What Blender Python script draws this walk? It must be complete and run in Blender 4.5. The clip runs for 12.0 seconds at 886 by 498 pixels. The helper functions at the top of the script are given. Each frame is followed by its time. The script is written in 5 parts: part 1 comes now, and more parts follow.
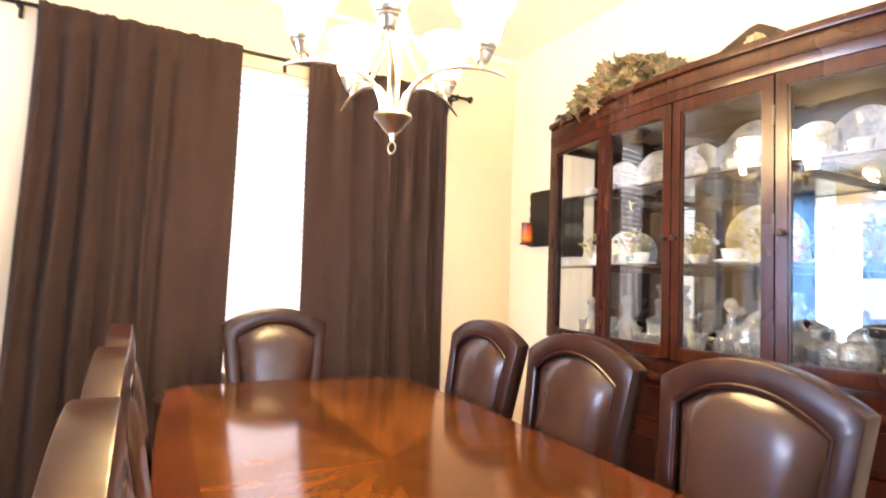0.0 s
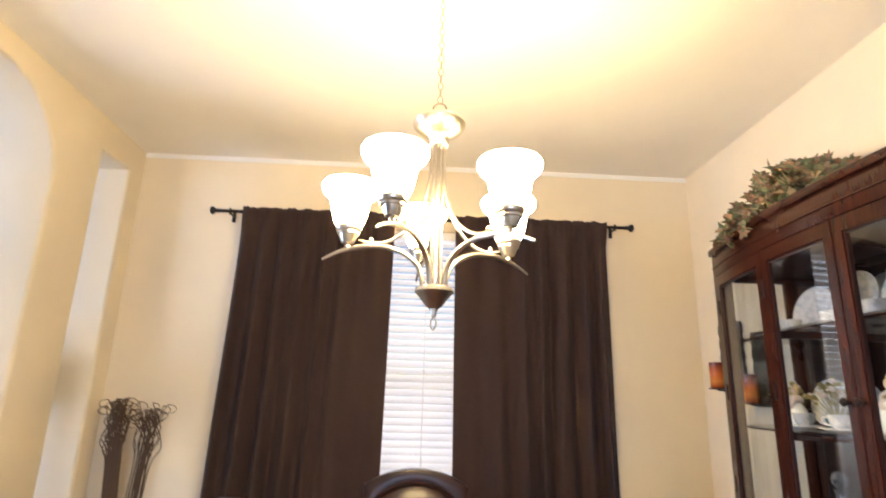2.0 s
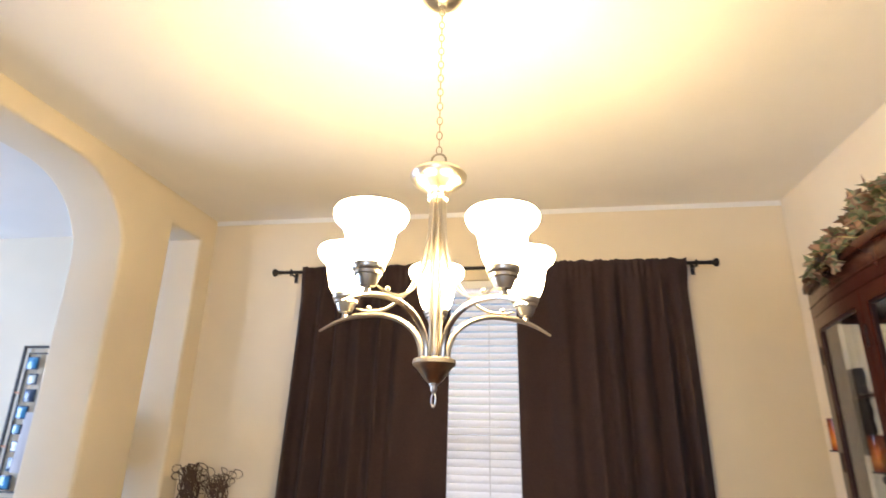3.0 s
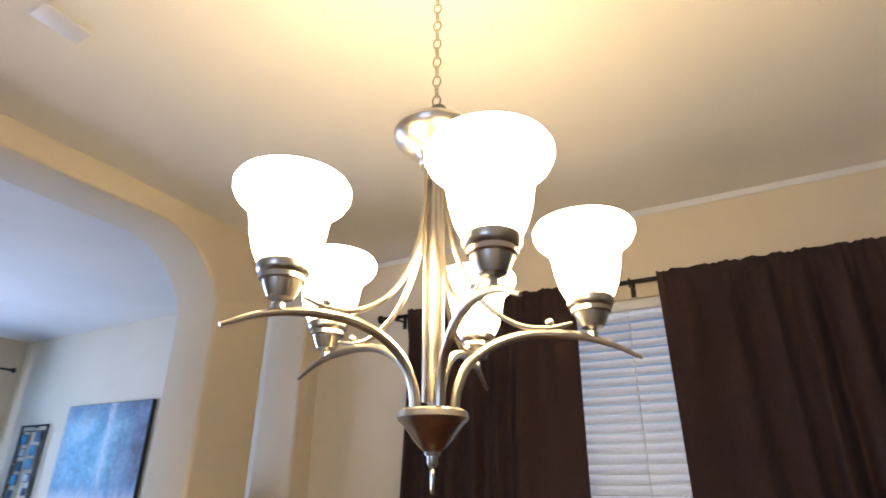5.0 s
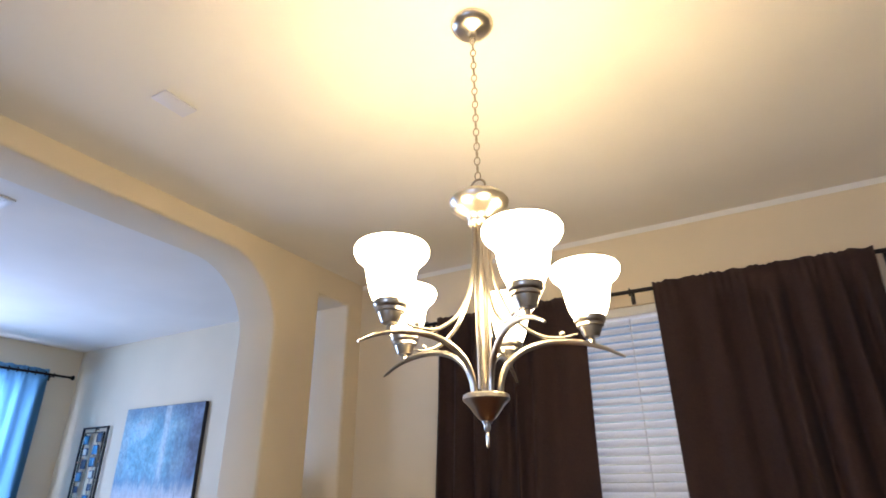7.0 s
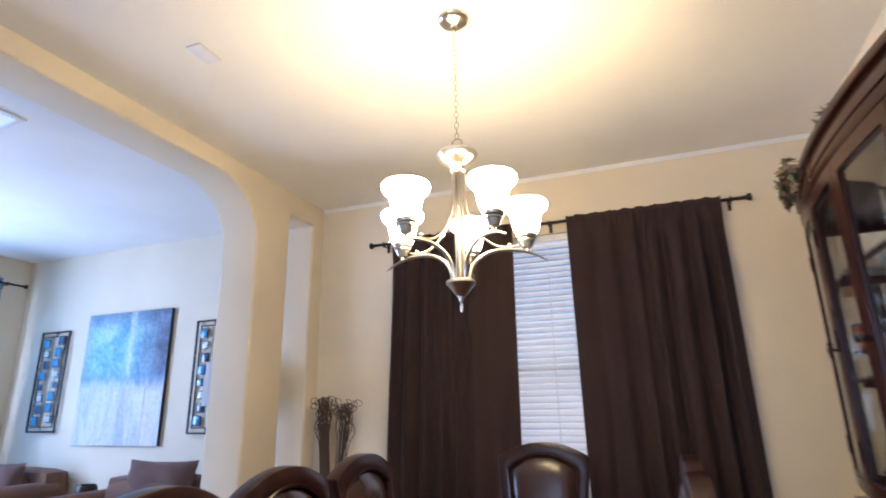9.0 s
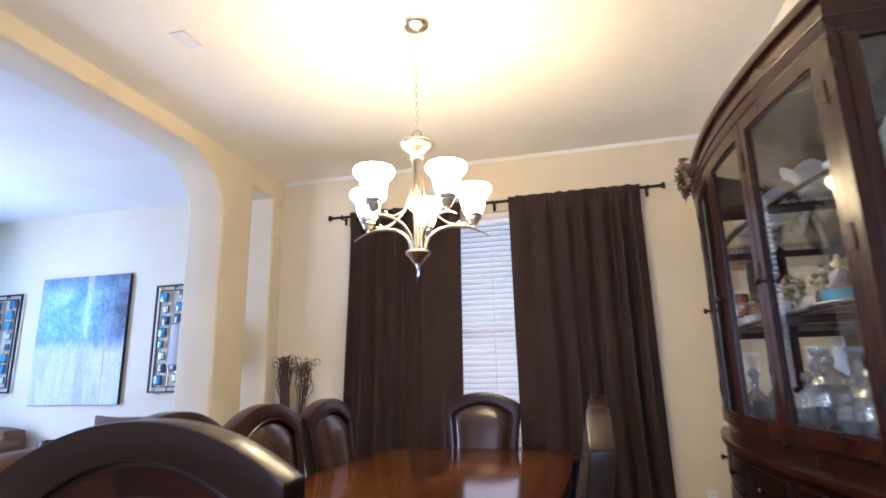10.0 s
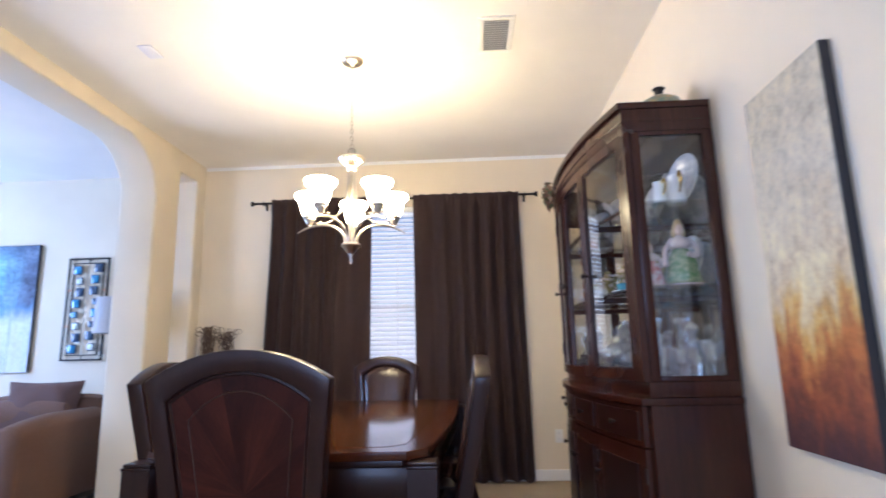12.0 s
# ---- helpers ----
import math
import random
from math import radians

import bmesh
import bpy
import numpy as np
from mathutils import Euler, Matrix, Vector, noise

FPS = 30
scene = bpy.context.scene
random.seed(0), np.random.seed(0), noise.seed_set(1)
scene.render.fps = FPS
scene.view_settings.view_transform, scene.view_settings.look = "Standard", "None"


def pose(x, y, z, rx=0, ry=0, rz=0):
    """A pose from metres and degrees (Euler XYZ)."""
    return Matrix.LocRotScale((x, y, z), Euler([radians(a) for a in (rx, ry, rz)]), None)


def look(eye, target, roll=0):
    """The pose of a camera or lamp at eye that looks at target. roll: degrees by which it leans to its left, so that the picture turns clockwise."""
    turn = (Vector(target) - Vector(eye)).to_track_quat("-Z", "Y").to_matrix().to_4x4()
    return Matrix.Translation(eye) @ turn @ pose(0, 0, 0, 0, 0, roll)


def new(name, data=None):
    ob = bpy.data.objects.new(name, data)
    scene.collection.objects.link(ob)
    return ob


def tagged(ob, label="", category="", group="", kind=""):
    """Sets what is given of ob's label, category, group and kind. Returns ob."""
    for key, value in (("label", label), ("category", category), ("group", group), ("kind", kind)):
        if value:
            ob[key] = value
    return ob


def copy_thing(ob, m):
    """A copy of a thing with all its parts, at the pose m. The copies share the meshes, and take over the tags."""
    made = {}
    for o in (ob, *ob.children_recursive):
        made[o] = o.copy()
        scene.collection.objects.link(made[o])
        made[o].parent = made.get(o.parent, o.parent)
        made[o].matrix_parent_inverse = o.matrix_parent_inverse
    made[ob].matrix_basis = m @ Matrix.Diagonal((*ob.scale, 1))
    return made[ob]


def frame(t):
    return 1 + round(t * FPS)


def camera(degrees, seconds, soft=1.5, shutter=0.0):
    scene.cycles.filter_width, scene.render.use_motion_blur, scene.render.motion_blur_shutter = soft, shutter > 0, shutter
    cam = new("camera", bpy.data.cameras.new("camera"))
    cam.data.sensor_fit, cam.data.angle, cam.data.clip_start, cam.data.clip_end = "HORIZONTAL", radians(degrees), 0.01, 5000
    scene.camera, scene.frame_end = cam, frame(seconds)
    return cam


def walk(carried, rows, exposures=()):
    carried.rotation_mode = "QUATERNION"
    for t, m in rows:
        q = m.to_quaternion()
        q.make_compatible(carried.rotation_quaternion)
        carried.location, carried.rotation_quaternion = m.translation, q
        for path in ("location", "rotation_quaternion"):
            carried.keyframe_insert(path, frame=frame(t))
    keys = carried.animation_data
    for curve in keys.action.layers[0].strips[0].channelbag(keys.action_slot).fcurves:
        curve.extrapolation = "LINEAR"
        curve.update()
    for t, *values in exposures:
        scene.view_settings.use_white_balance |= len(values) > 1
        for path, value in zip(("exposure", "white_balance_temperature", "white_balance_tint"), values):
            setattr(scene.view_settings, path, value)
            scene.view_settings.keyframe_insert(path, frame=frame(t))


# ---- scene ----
cam = camera(77.4, 12.0, soft=1.6, shutter=0.7)
PATH = [
    (0, (0.248, 0.102, 1.306), (1.201, 1.857, 1.416), 2.0),
    (0.5, (0.379, 0.045, 1.386), (1.149, 1.883, 1.563), 1.9),
    (1, (0.572, 0.093, 1.443), (1.097, 1.998, 1.753), 1.8),
    (1.5, (0.697, 0.077, 1.485), (0.973, 2.012, 1.909), 1.8),
    (2, (0.849, 0.022, 1.504), (0.946, 1.954, 2.013), 1.6),
    (2.5, (0.985, 0.051, 1.586), (0.89, 1.967, 2.152), 1.3),
    (3, (1.155, 0.177, 1.623), (0.87, 2.052, 2.259), 1.1),
    (3.2, (1.196, 0.228, 1.618), (0.848, 2.083, 2.28), 1.1),
    (4.8, (1.312, 0.841, 1.714), (0.504, 2.494, 2.498), -0.0),
    (5, (1.372, 0.842, 1.7), (0.507, 2.463, 2.49), 0.3),
    (5.5, (1.42, 0.858, 1.672), (0.451, 2.411, 2.478), 0.1),
    (6, (1.442, 0.762, 1.664), (0.45, 2.297, 2.476), -0.1),
    (6.5, (1.473, 0.574, 1.636), (0.506, 2.125, 2.449), -0.4),
    (7, (1.511, 0.382, 1.599), (0.617, 1.984, 2.395), -0.5),
    (8.8, (1.607, -0.27, 1.342), (0.881, 1.503, 1.917), -1.0),
    (9, (1.597, -0.363, 1.329), (0.925, 1.437, 1.883), -1.1),
    (9.5, (1.612, -0.571, 1.251), (1.058, 1.282, 1.763), -1.2),
    (10, (1.679, -0.782, 1.22), (1.184, 1.101, 1.677), -1.2),
    (10.5, (1.718, -0.999, 1.191), (1.258, 0.901, 1.615), -1.3),
    (11, (1.706, -1.197, 1.17), (1.315, 0.721, 1.582), -1.2),
    (11.5, (1.648, -1.459, 1.138), (1.377, 0.483, 1.532), -1.3),
    (12, (1.645, -1.647, 1.137), (1.547, 0.316, 1.508), -1.3),
]
EXPOSURES = [
    (0.0, 1.68, 7350, 22), (1.0, 1.05, 7050, 20), (2.0, 0.6, 6750, 17), (3.0, 0.3, 6700, 17), (5.0, -0.51, 6300, 19), (5.5, -0.61, 6250, 19),
    (6.5, -0.58, 6250, 19), (7.0, -0.46, 6150, 19), (9.0, 0.01, 5800, 20), (10.0, 0.24, 5750, 20), (11.0, 0.32, 5600, 20), (12.0, 0.36, 5500, 20),
]
walk(cam, [(t, look(eye, target, roll)) for t, eye, target, roll in PATH], EXPOSURES)

# ---- world and light ----
world = bpy.data.worlds.new("world")
scene.world = world
world.use_nodes = True
wn = world.node_tree.nodes
sky = wn.new("ShaderNodeTexSky")
sky.sky_type, sky.sun_disc = "NISHITA", False
sky.sun_elevation, sky.sun_rotation = radians(48), radians(120)
world.node_tree.links.new(sky.outputs[0], wn["Background"].inputs[0])
wn["Background"].inputs[1].default_value = 0.12


def lamp(name, kind, m, energy, colour, **more):
    data = bpy.data.lights.new(name, kind)
    data.energy, data.color = energy, colour
    if kind == "AREA":
        data.shape, data.size, data.size_y = "RECTANGLE", more["size"], more["size_y"]
    if kind == "POINT":
        data.shadow_soft_size = more["radius"]
    if kind == "SUN":
        data.angle = more["angle"]
    ob = new(name, data)
    ob.matrix_world = m
    return ob


lamp("sun", "SUN", look((0, 0, 10), (-4.0, -7.5, 0)), 2.0, (1.0, 0.95, 0.88), angle=radians(0.6))
# daylight in the openings: living room window, back window, dining window behind its blind
DAY = (0.52, 0.68, 1.0)
BULB = 1.6
lamp("window_daylight_living", "AREA", look((-5.3, 1.95, 1.6), (0, 1.95, 1.3)), 510, DAY, size=2.66, size_y=2.06)
lamp("window_daylight_back", "AREA", look((0.9, -4.6, 1.6), (0.9, 0, 1.4)), 110, DAY, size=2.6, size_y=1.9)
lamp("window_daylight_dining", "AREA", look((0.9, 4.05, 1.65), (0.9, 0, 1.65)), 19, (0.80, 0.85, 1.0), size=1.3, size_y=1.9)

# ---- materials ----


class Mat:
    """A node material in the making."""

    def __init__(self, name, colour=(0.5, 0.5, 0.5), rough=0.5, metal=0.0, **more):
        self.m = bpy.data.materials.new(name)
        self.m.use_nodes = True
        self.t = self.m.node_tree
        self.b = self.t.nodes["Principled BSDF"]
        self.set("Base Color", (*colour, 1))
        self.set("Roughness", rough)
        self.set("Metallic", metal)
        for key, value in more.items():
            self.set(key.replace("_", " "), value)

    def set(self, key, value):
        self.b.inputs[key].default_value = value

    def node(self, kind, **inputs):
        n = self.t.nodes.new(kind)
        for key, value in inputs.items():
            n.inputs[key.replace("_", " ")].default_value = value
        return n

    def link(self, a, b):
        self.t.links.new(a, b)

    def coords(self, scale=(1, 1, 1), turn=(0, 0, 0)):
        c, mp = self.node("ShaderNodeTexCoord"), self.node("ShaderNodeMapping")
        mp.inputs["Scale"].default_value, mp.inputs["Rotation"].default_value = scale, turn
        self.link(c.outputs["Object"], mp.inputs[0])
        return mp.outputs[0]

    def noise(self, scale, detail=4.0, rough=0.5, coords=None, distortion=0.0):
        n = self.node("ShaderNodeTexNoise", Scale=scale, Detail=detail, Roughness=rough, Distortion=distortion)
        self.link(coords if coords is not None else self.coords(), n.inputs["Vector"])
        return n.outputs["Fac"]

    def ramp(self, fac, *stops):
        r = self.node("ShaderNodeValToRGB")
        e = r.color_ramp.elements
        while len(e) < len(stops):
            e.new(0.5)
        for el, (p, c) in zip(e, stops):
            el.position, el.color = p, (*c, 1)
        self.link(fac, r.inputs[0])
        return r.outputs[0]

    def mix(self, fac, a, b, blend="MIX"):
        n = self.node("ShaderNodeMix")
        n.data_type, n.blend_type = "RGBA", blend
        for key, v in ((0, fac), (6, a), (7, b)):
            if isinstance(v, (int, float)):
                n.inputs[key].default_value = v
            elif isinstance(v, tuple):
                n.inputs[key].default_value = (*v, 1)
            else:
                self.link(v, n.inputs[key])
        return n.outputs[2]

    def colour(self, socket):
        self.link(socket, self.b.inputs["Base Color"])
        return self

    def rough(self, fac, low, high):
        n = self.node("ShaderNodeMapRange")
        n.inputs[3].default_value, n.inputs[4].default_value = low, high
        self.link(fac, n.inputs[0])
        self.link(n.outputs[0], self.b.inputs["Roughness"])
        return self

    def bump(self, fac, strength, distance):
        n = self.node("ShaderNodeBump", Strength=strength, Distance=distance)
        self.link(fac, n.inputs["Height"])
        old = self.b.inputs["Normal"]
        if old.is_linked:
            self.link(old.links[0].from_socket, n.inputs["Normal"])
        self.link(n.outputs[0], old)
        return self


def plaster(name, colour, scale=55.0):
    k = Mat(name, colour, 0.85)
    lo, hi = tuple(c * 0.96 for c in colour), tuple(min(1, c * 1.03) for c in colour)
    k.colour(k.ramp(k.noise(1.3, 3), (0.35, lo), (0.65, hi)))
    k.bump(k.noise(scale, 3), 0.25, 0.003)
    k.bump(k.noise(4.0, 2), 0.1, 0.01)
    return k.m


def wood(name, dark, mid, light, rough=0.28, scale=9.0, axis=(1, 1, 0.08), coat=0.06, spec=0.35):
    k = Mat(name, mid, rough)
    c = k.coords(axis)
    f = k.noise(scale, 6, 0.6, c, 0.6)
    g = k.noise(scale * 7, 3, 0.6, c)
    k.colour(k.mix(0.25, k.ramp(f, (0.2, dark), (0.5, mid), (0.8, light)), k.ramp(g, (0.35, dark), (0.65, light))))
    k.rough(k.noise(2.2, 3), rough * 0.8, rough * 1.3)
    k.bump(g, 0.05, 0.001)
    k.set("Coat Weight", coat)
    k.set("Coat Roughness", 0.12)
    k.set("Specular IOR Level", spec)
    return k.m


M_WALL = plaster("wall_paint", (0.74, 0.64, 0.475))
M_CEIL = plaster("ceiling_paint", (0.83, 0.785, 0.71), 40)
M_TRIM = Mat("white_trim", (0.8, 0.79, 0.76), 0.4).m


def carpet():
    k = Mat("carpet", (0.42, 0.33, 0.22), 0.95)
    f = k.noise(420, 2)
    k.colour(k.mix(0.5, k.ramp(f, (0.3, (0.30, 0.23, 0.15)), (0.7, (0.52, 0.42, 0.29))), k.ramp(k.noise(3, 3), (0.3, (0.36, 0.28, 0.18)), (0.7, (0.46, 0.37, 0.25)))))
    k.bump(f, 0.8, 0.006)
    k.bump(k.noise(30, 2), 0.3, 0.006)
    return k.m


M_CARPET = carpet()

# ---- building helpers ----


def box_bm(x0, y0, z0, x1, y1, z1, bevel=0.0, segments=2, bm=None):
    own = bm is None
    bm = bmesh.new() if own else bm
    m = Matrix.Translation(((x0 + x1) / 2, (y0 + y1) / 2, (z0 + z1) / 2)) @ Matrix.Diagonal((x1 - x0, y1 - y0, z1 - z0, 1))
    made = bmesh.ops.create_cube(bm, size=1, matrix=m)
    if bevel:
        edges = list({e for v in made["verts"] for e in v.link_edges})
        bmesh.ops.bevel(bm, geom=edges, offset=bevel, segments=segments, affect="EDGES", profile=0.5)
    return bm


def mesh_from(name, bm, material, smooth=True, angle=35):
    me = bpy.data.meshes.new(name)
    bm.normal_update()
    for f in bm.faces:
        f.smooth = smooth
    if smooth:
        for e in bm.edges:
            if len(e.link_faces) == 2 and e.calc_face_angle(0) > radians(angle):
                e.smooth = False
    bm.to_mesh(me)
    bm.free()
    for mat in material if isinstance(material, (list, tuple)) else [material]:
        me.materials.append(mat)
    return me


def part(name, bm, material, parent=None, label="", smooth=True, angle=35):
    ob = new(name, mesh_from(name, bm, material, smooth, angle))
    if parent is not None:
        ob.parent = parent
    if label:
        ob["label"] = label
    return ob


def thing(name, m, label, category, group=""):
    ob = new(name)
    ob.empty_display_size = 0.1
    ob.matrix_world = m
    return tagged(ob, label, category, group)


def solid(bm, outline, depth, axis):
    """Extrudes a flat outline (list of 3D points) by depth along axis into a closed solid."""
    f = bm.faces.new([bm.verts.new(p) for p in outline])
    made = bmesh.ops.extrude_face_region(bm, geom=[f])
    verts = [g for g in made["geom"] if isinstance(g, bmesh.types.BMVert)]
    bmesh.ops.translate(bm, verts=verts, vec=Vector(axis) * depth)
    bmesh.ops.recalc_face_normals(bm, faces=bm.faces)
    return bm


def lathe_bm(profile, steps=32, m=Matrix(), bm=None):
    """Turns a profile of (radius, height) round the z axis."""
    bm = bm or bmesh.new()
    rings = []
    for r, z in profile:
        if r < 1e-5:
            rings.append([bm.verts.new(m @ Vector((0, 0, z)))])
        else:
            rings.append([bm.verts.new(m @ Vector((r * math.cos(2 * math.pi * i / steps), r * math.sin(2 * math.pi * i / steps), z))) for i in range(steps)])
    for a, b in zip(rings, rings[1:]):
        for i in range(steps):
            j = (i + 1) % steps
            if len(a) == 1 and len(b) > 1:
                bm.faces.new((a[0], b[i], b[j]))
            elif len(b) == 1 and len(a) > 1:
                bm.faces.new((a[i], b[0], a[j]))
            elif len(a) > 1:
                bm.faces.new((a[i], b[i], b[j], a[j]))
    bmesh.ops.recalc_face_normals(bm, faces=bm.faces)
    return bm


def tube_bm(points, radius, steps=10, bm=None, flat=1.0, up=(0, 0, 1)):
    """A tube along points; radius a number or one per point; flat squeezes it along the binormal."""
    bm = bm or bmesh.new()
    pts = [Vector(p) for p in points]
    n = len(pts)
    rads = radius if isinstance(radius, (list, tuple)) else [radius] * n
    rings, side = [], None
    for i, p in enumerate(pts):
        d = (pts[min(i + 1, n - 1)] - pts[max(i - 1, 0)]).normalized()
        if side is None:
            side = d.cross(Vector(up))
            if side.length < 1e-4:
                side = d.cross(Vector((1, 0, 0)))
        side = (side - d * side.dot(d)).normalized()
        other = d.cross(side)
        rings.append([bm.verts.new(p + rads[i] * (math.cos(a) * side * flat + math.sin(a) * other)) for a in (2 * math.pi * k / steps for k in range(steps))])
    for a, b in zip(rings, rings[1:]):
        for i in range(steps):
            j = (i + 1) % steps
            bm.faces.new((a[i], a[j], b[j], b[i]))
    bm.faces.new(rings[0][::-1])
    bm.faces.new(rings[-1])
    bmesh.ops.recalc_face_normals(bm, faces=bm.faces)
    return bm


def smooth_curve(ctrl, steps=24):
    """A Catmull-Rom line through control points."""
    p = [Vector(c) for c in ctrl]
    p = [2 * p[0] - p[1]] + p + [2 * p[-1] - p[-2]]
    out = []
    for i in range(1, len(p) - 2):
        for k in range(steps):
            t = k / steps
            a, b, c, d = p[i - 1:i + 3]
            out.append(0.5 * (2 * b + (c - a) * t + (2 * a - 5 * b + 4 * c - d) * t * t + (3 * b - a - 3 * c + d) * t ** 3))
    out.append(p[-2])
    return out


def structure(ob, label, category):
    return tagged(ob, label, category, kind="structure")


# ---- the rooms ----
XR, XL, XT = 2.76, -1.02, -1.34          # right wall, dining face and living face of the arch wall
YN, YNL, YB = 3.63, 3.81, -4.4          # far wall, living room far wall, back wall
XW, H = -5.08, 3.05                      # living room window wall, ceiling

structure(part("floor", box_bm(XW - 0.2, YB - 0.2, -0.12, XR + 0.2, YNL + 0.3, 0), M_CARPET), "tan cut-pile carpet over the whole floor", "floor")
structure(part("ceiling", box_bm(XW - 0.2, YB - 0.2, H, XR + 0.2, YNL + 0.3, H + 0.15), M_CEIL), "smooth cream painted ceiling", "ceiling")


def wall_with_hole(name, along, a0, a1, face, back, hole, label):
    """A straight wall from floor to ceiling; along is 'x' or 'y'; hole (h0, h1, z0, z1) or None."""
    bm = bmesh.new()
    pieces = [(a0, a1, 0, H)]
    if hole:
        h0, h1, z0, z1 = hole
        pieces = [(a0, h0, 0, H), (h1, a1, 0, H), (h0, h1, z1, H)] + ([(h0, h1, 0, z0)] if z0 > 0 else [])
    lo, hi = min(face, back), max(face, back)
    for p0, p1, z0, z1 in pieces:
        if along == "x":
            box_bm(p0, lo, z0, p1, hi, z1, bm=bm)
        else:
            box_bm(lo, p0, z0, hi, p1, z1, bm=bm)
    bmesh.ops.remove_doubles(bm, verts=bm.verts, dist=1e-4)
    return structure(part(name, bm, M_WALL, smooth=False), label, "wall")


WIN = (0.28, 1.52, 0.72, 2.575)           # dining window opening: x from, to, z from, to
LWIN = (0.6, 3.3, 0.5, 2.62)             # living room window: y from, to, z from, to
BWIN = (-0.3, 2.1, 0.6, 2.5)             # back window
wall_with_hole("wall_north", "x", XL, XR + 0.2, YN, YN + 0.2, WIN, "cream painted wall behind the long curtains")
wall_with_hole("wall_east", "y", YB - 0.2, YN, XR, XR + 0.2, None, "cream painted wall behind the china cabinet")
wall_with_hole("wall_south", "x", XW - 0.2, XR, YB, YB - 0.2, BWIN, "cream painted back wall with a window")
wall_with_hole("wall_living_north", "x", XW, XT, YNL, YNL + 0.2, None, "pale painted living room wall")
wall_with_hole("wall_living_west", "y", YB, YNL + 0.2, XW, XW - 0.2, LWIN, "pale painted living room window wall")


def arch_wall():
    """The wall between the rooms: a wide opening with rounded upper corners and bullnose edges, and a narrow tall slot beside it."""
    y0, y1, top, r = -1.2, 2.775, 2.925, 0.44
    s0, s1, stop = 3.153, 3.472, 2.857
    n = 14
    pts = [(YB, 0), (YB, H), (YNL, H), (YNL, 0), (s1, 0), (s1, stop), (s0, stop), (s0, 0), (y1, 0)]
    pts += [(y1 - r + r * math.cos(a), top - r + r * math.sin(a)) for a in (math.pi / 2 * i / n for i in range(n + 1))]
    pts += [(y0 + r - r * math.sin(a), top - r + r * math.cos(a)) for a in (math.pi / 2 * i / n for i in range(n + 1))]
    pts += [(y0, 0)]
    bm = bmesh.new()
    solid(bm, [(XT, y, z) for y, z in pts], XL - XT, (1, 0, 0))
    inner = []
    for e in bm.edges:
        a, b = e.verts
        if abs(a.co.x - b.co.x) < 1e-5 and max(a.co.z, b.co.z) < H - 0.01 and not (a.co.z < 0.01 and b.co.z < 0.01) and max(a.co.y, b.co.y) < YNL - 0.01 and min(a.co.y, b.co.y) > YB + 0.01:
            inner.append(e)
    bmesh.ops.bevel(bm, geom=inner, offset=0.02, segments=4, affect="EDGES", profile=0.5)
    bmesh.ops.triangulate(bm, faces=[f for f in bm.faces if len(f.verts) > 4])
    return structure(part("wall_arch", bm, M_WALL, angle=30), "cream wall with a wide rounded arch opening and a narrow slot", "wall")


arch_wall()
# thin pale strip along the top of the far wall, just under the ceiling
structure(part("trim_ceiling_edge", box_bm(XL + 0.002, YN - 0.004, H - 0.034, XR - 0.002, YN - 0.0005, H - 0.0005), M_TRIM), "thin pale strip along the top of the far wall", "trim")


def baseboard(name, x0, y0, x1, y1):
    bm = box_bm(x0, y0, 0.0, x1, y1, 0.095, 0.004)
    return structure(part(name, bm, M_TRIM), "white painted baseboard along the wall", "baseboard")


baseboard("baseboard", XL + 0.003, YN - 0.016, XR - 0.003, YN - 0.001)
baseboard("baseboard", XR - 0.016, YB + 0.003, XR - 0.001, YN - 0.02)
baseboard("baseboard", XW + 0.02, YNL - 0.016, XT - 0.003, YNL - 0.001)
baseboard("baseboard", XW + 0.001, YB + 0.003, XW + 0.016, YNL - 0.003)

# ---- materials of the things ----
M_CHERRY = wood("cherry_wood", (0.019, 0.0050, 0.0034), (0.034, 0.0088, 0.005), (0.056, 0.0152, 0.0078), 0.25, coat=0.1, spec=0.3)
M_CHAIRWOOD = wood("dark_chair_wood", (0.012, 0.0036, 0.0028), (0.021, 0.0062, 0.0044), (0.034, 0.0105, 0.007), 0.3, coat=0.12, spec=0.32)
M_NICKEL = Mat("brushed_nickel", (0.60, 0.55, 0.47), 0.28, 1.0).m
M_CHAIN = Mat("antique_nickel", (0.34, 0.30, 0.23), 0.32, 1.0).m
M_BLACK = Mat("black_iron", (0.018, 0.016, 0.015), 0.45, 0.6).m
M_BRONZE = Mat("dark_bronze", (0.04, 0.032, 0.028), 0.4, 0.8).m
M_SLAT_DARK = Mat("window_frame_white", (0.78, 0.78, 0.76), 0.45).m
M_PORCELAIN = Mat("porcelain", (0.82, 0.82, 0.80), 0.15).m
M_GOLD = Mat("gilt", (0.8, 0.52, 0.12), 0.25, 1.0).m
M_PLASTIC = Mat("white_plastic", (0.8, 0.78, 0.73), 0.35).m
M_PAD = Mat("black_canvas_edge", (0.02, 0.018, 0.02), 0.7).m


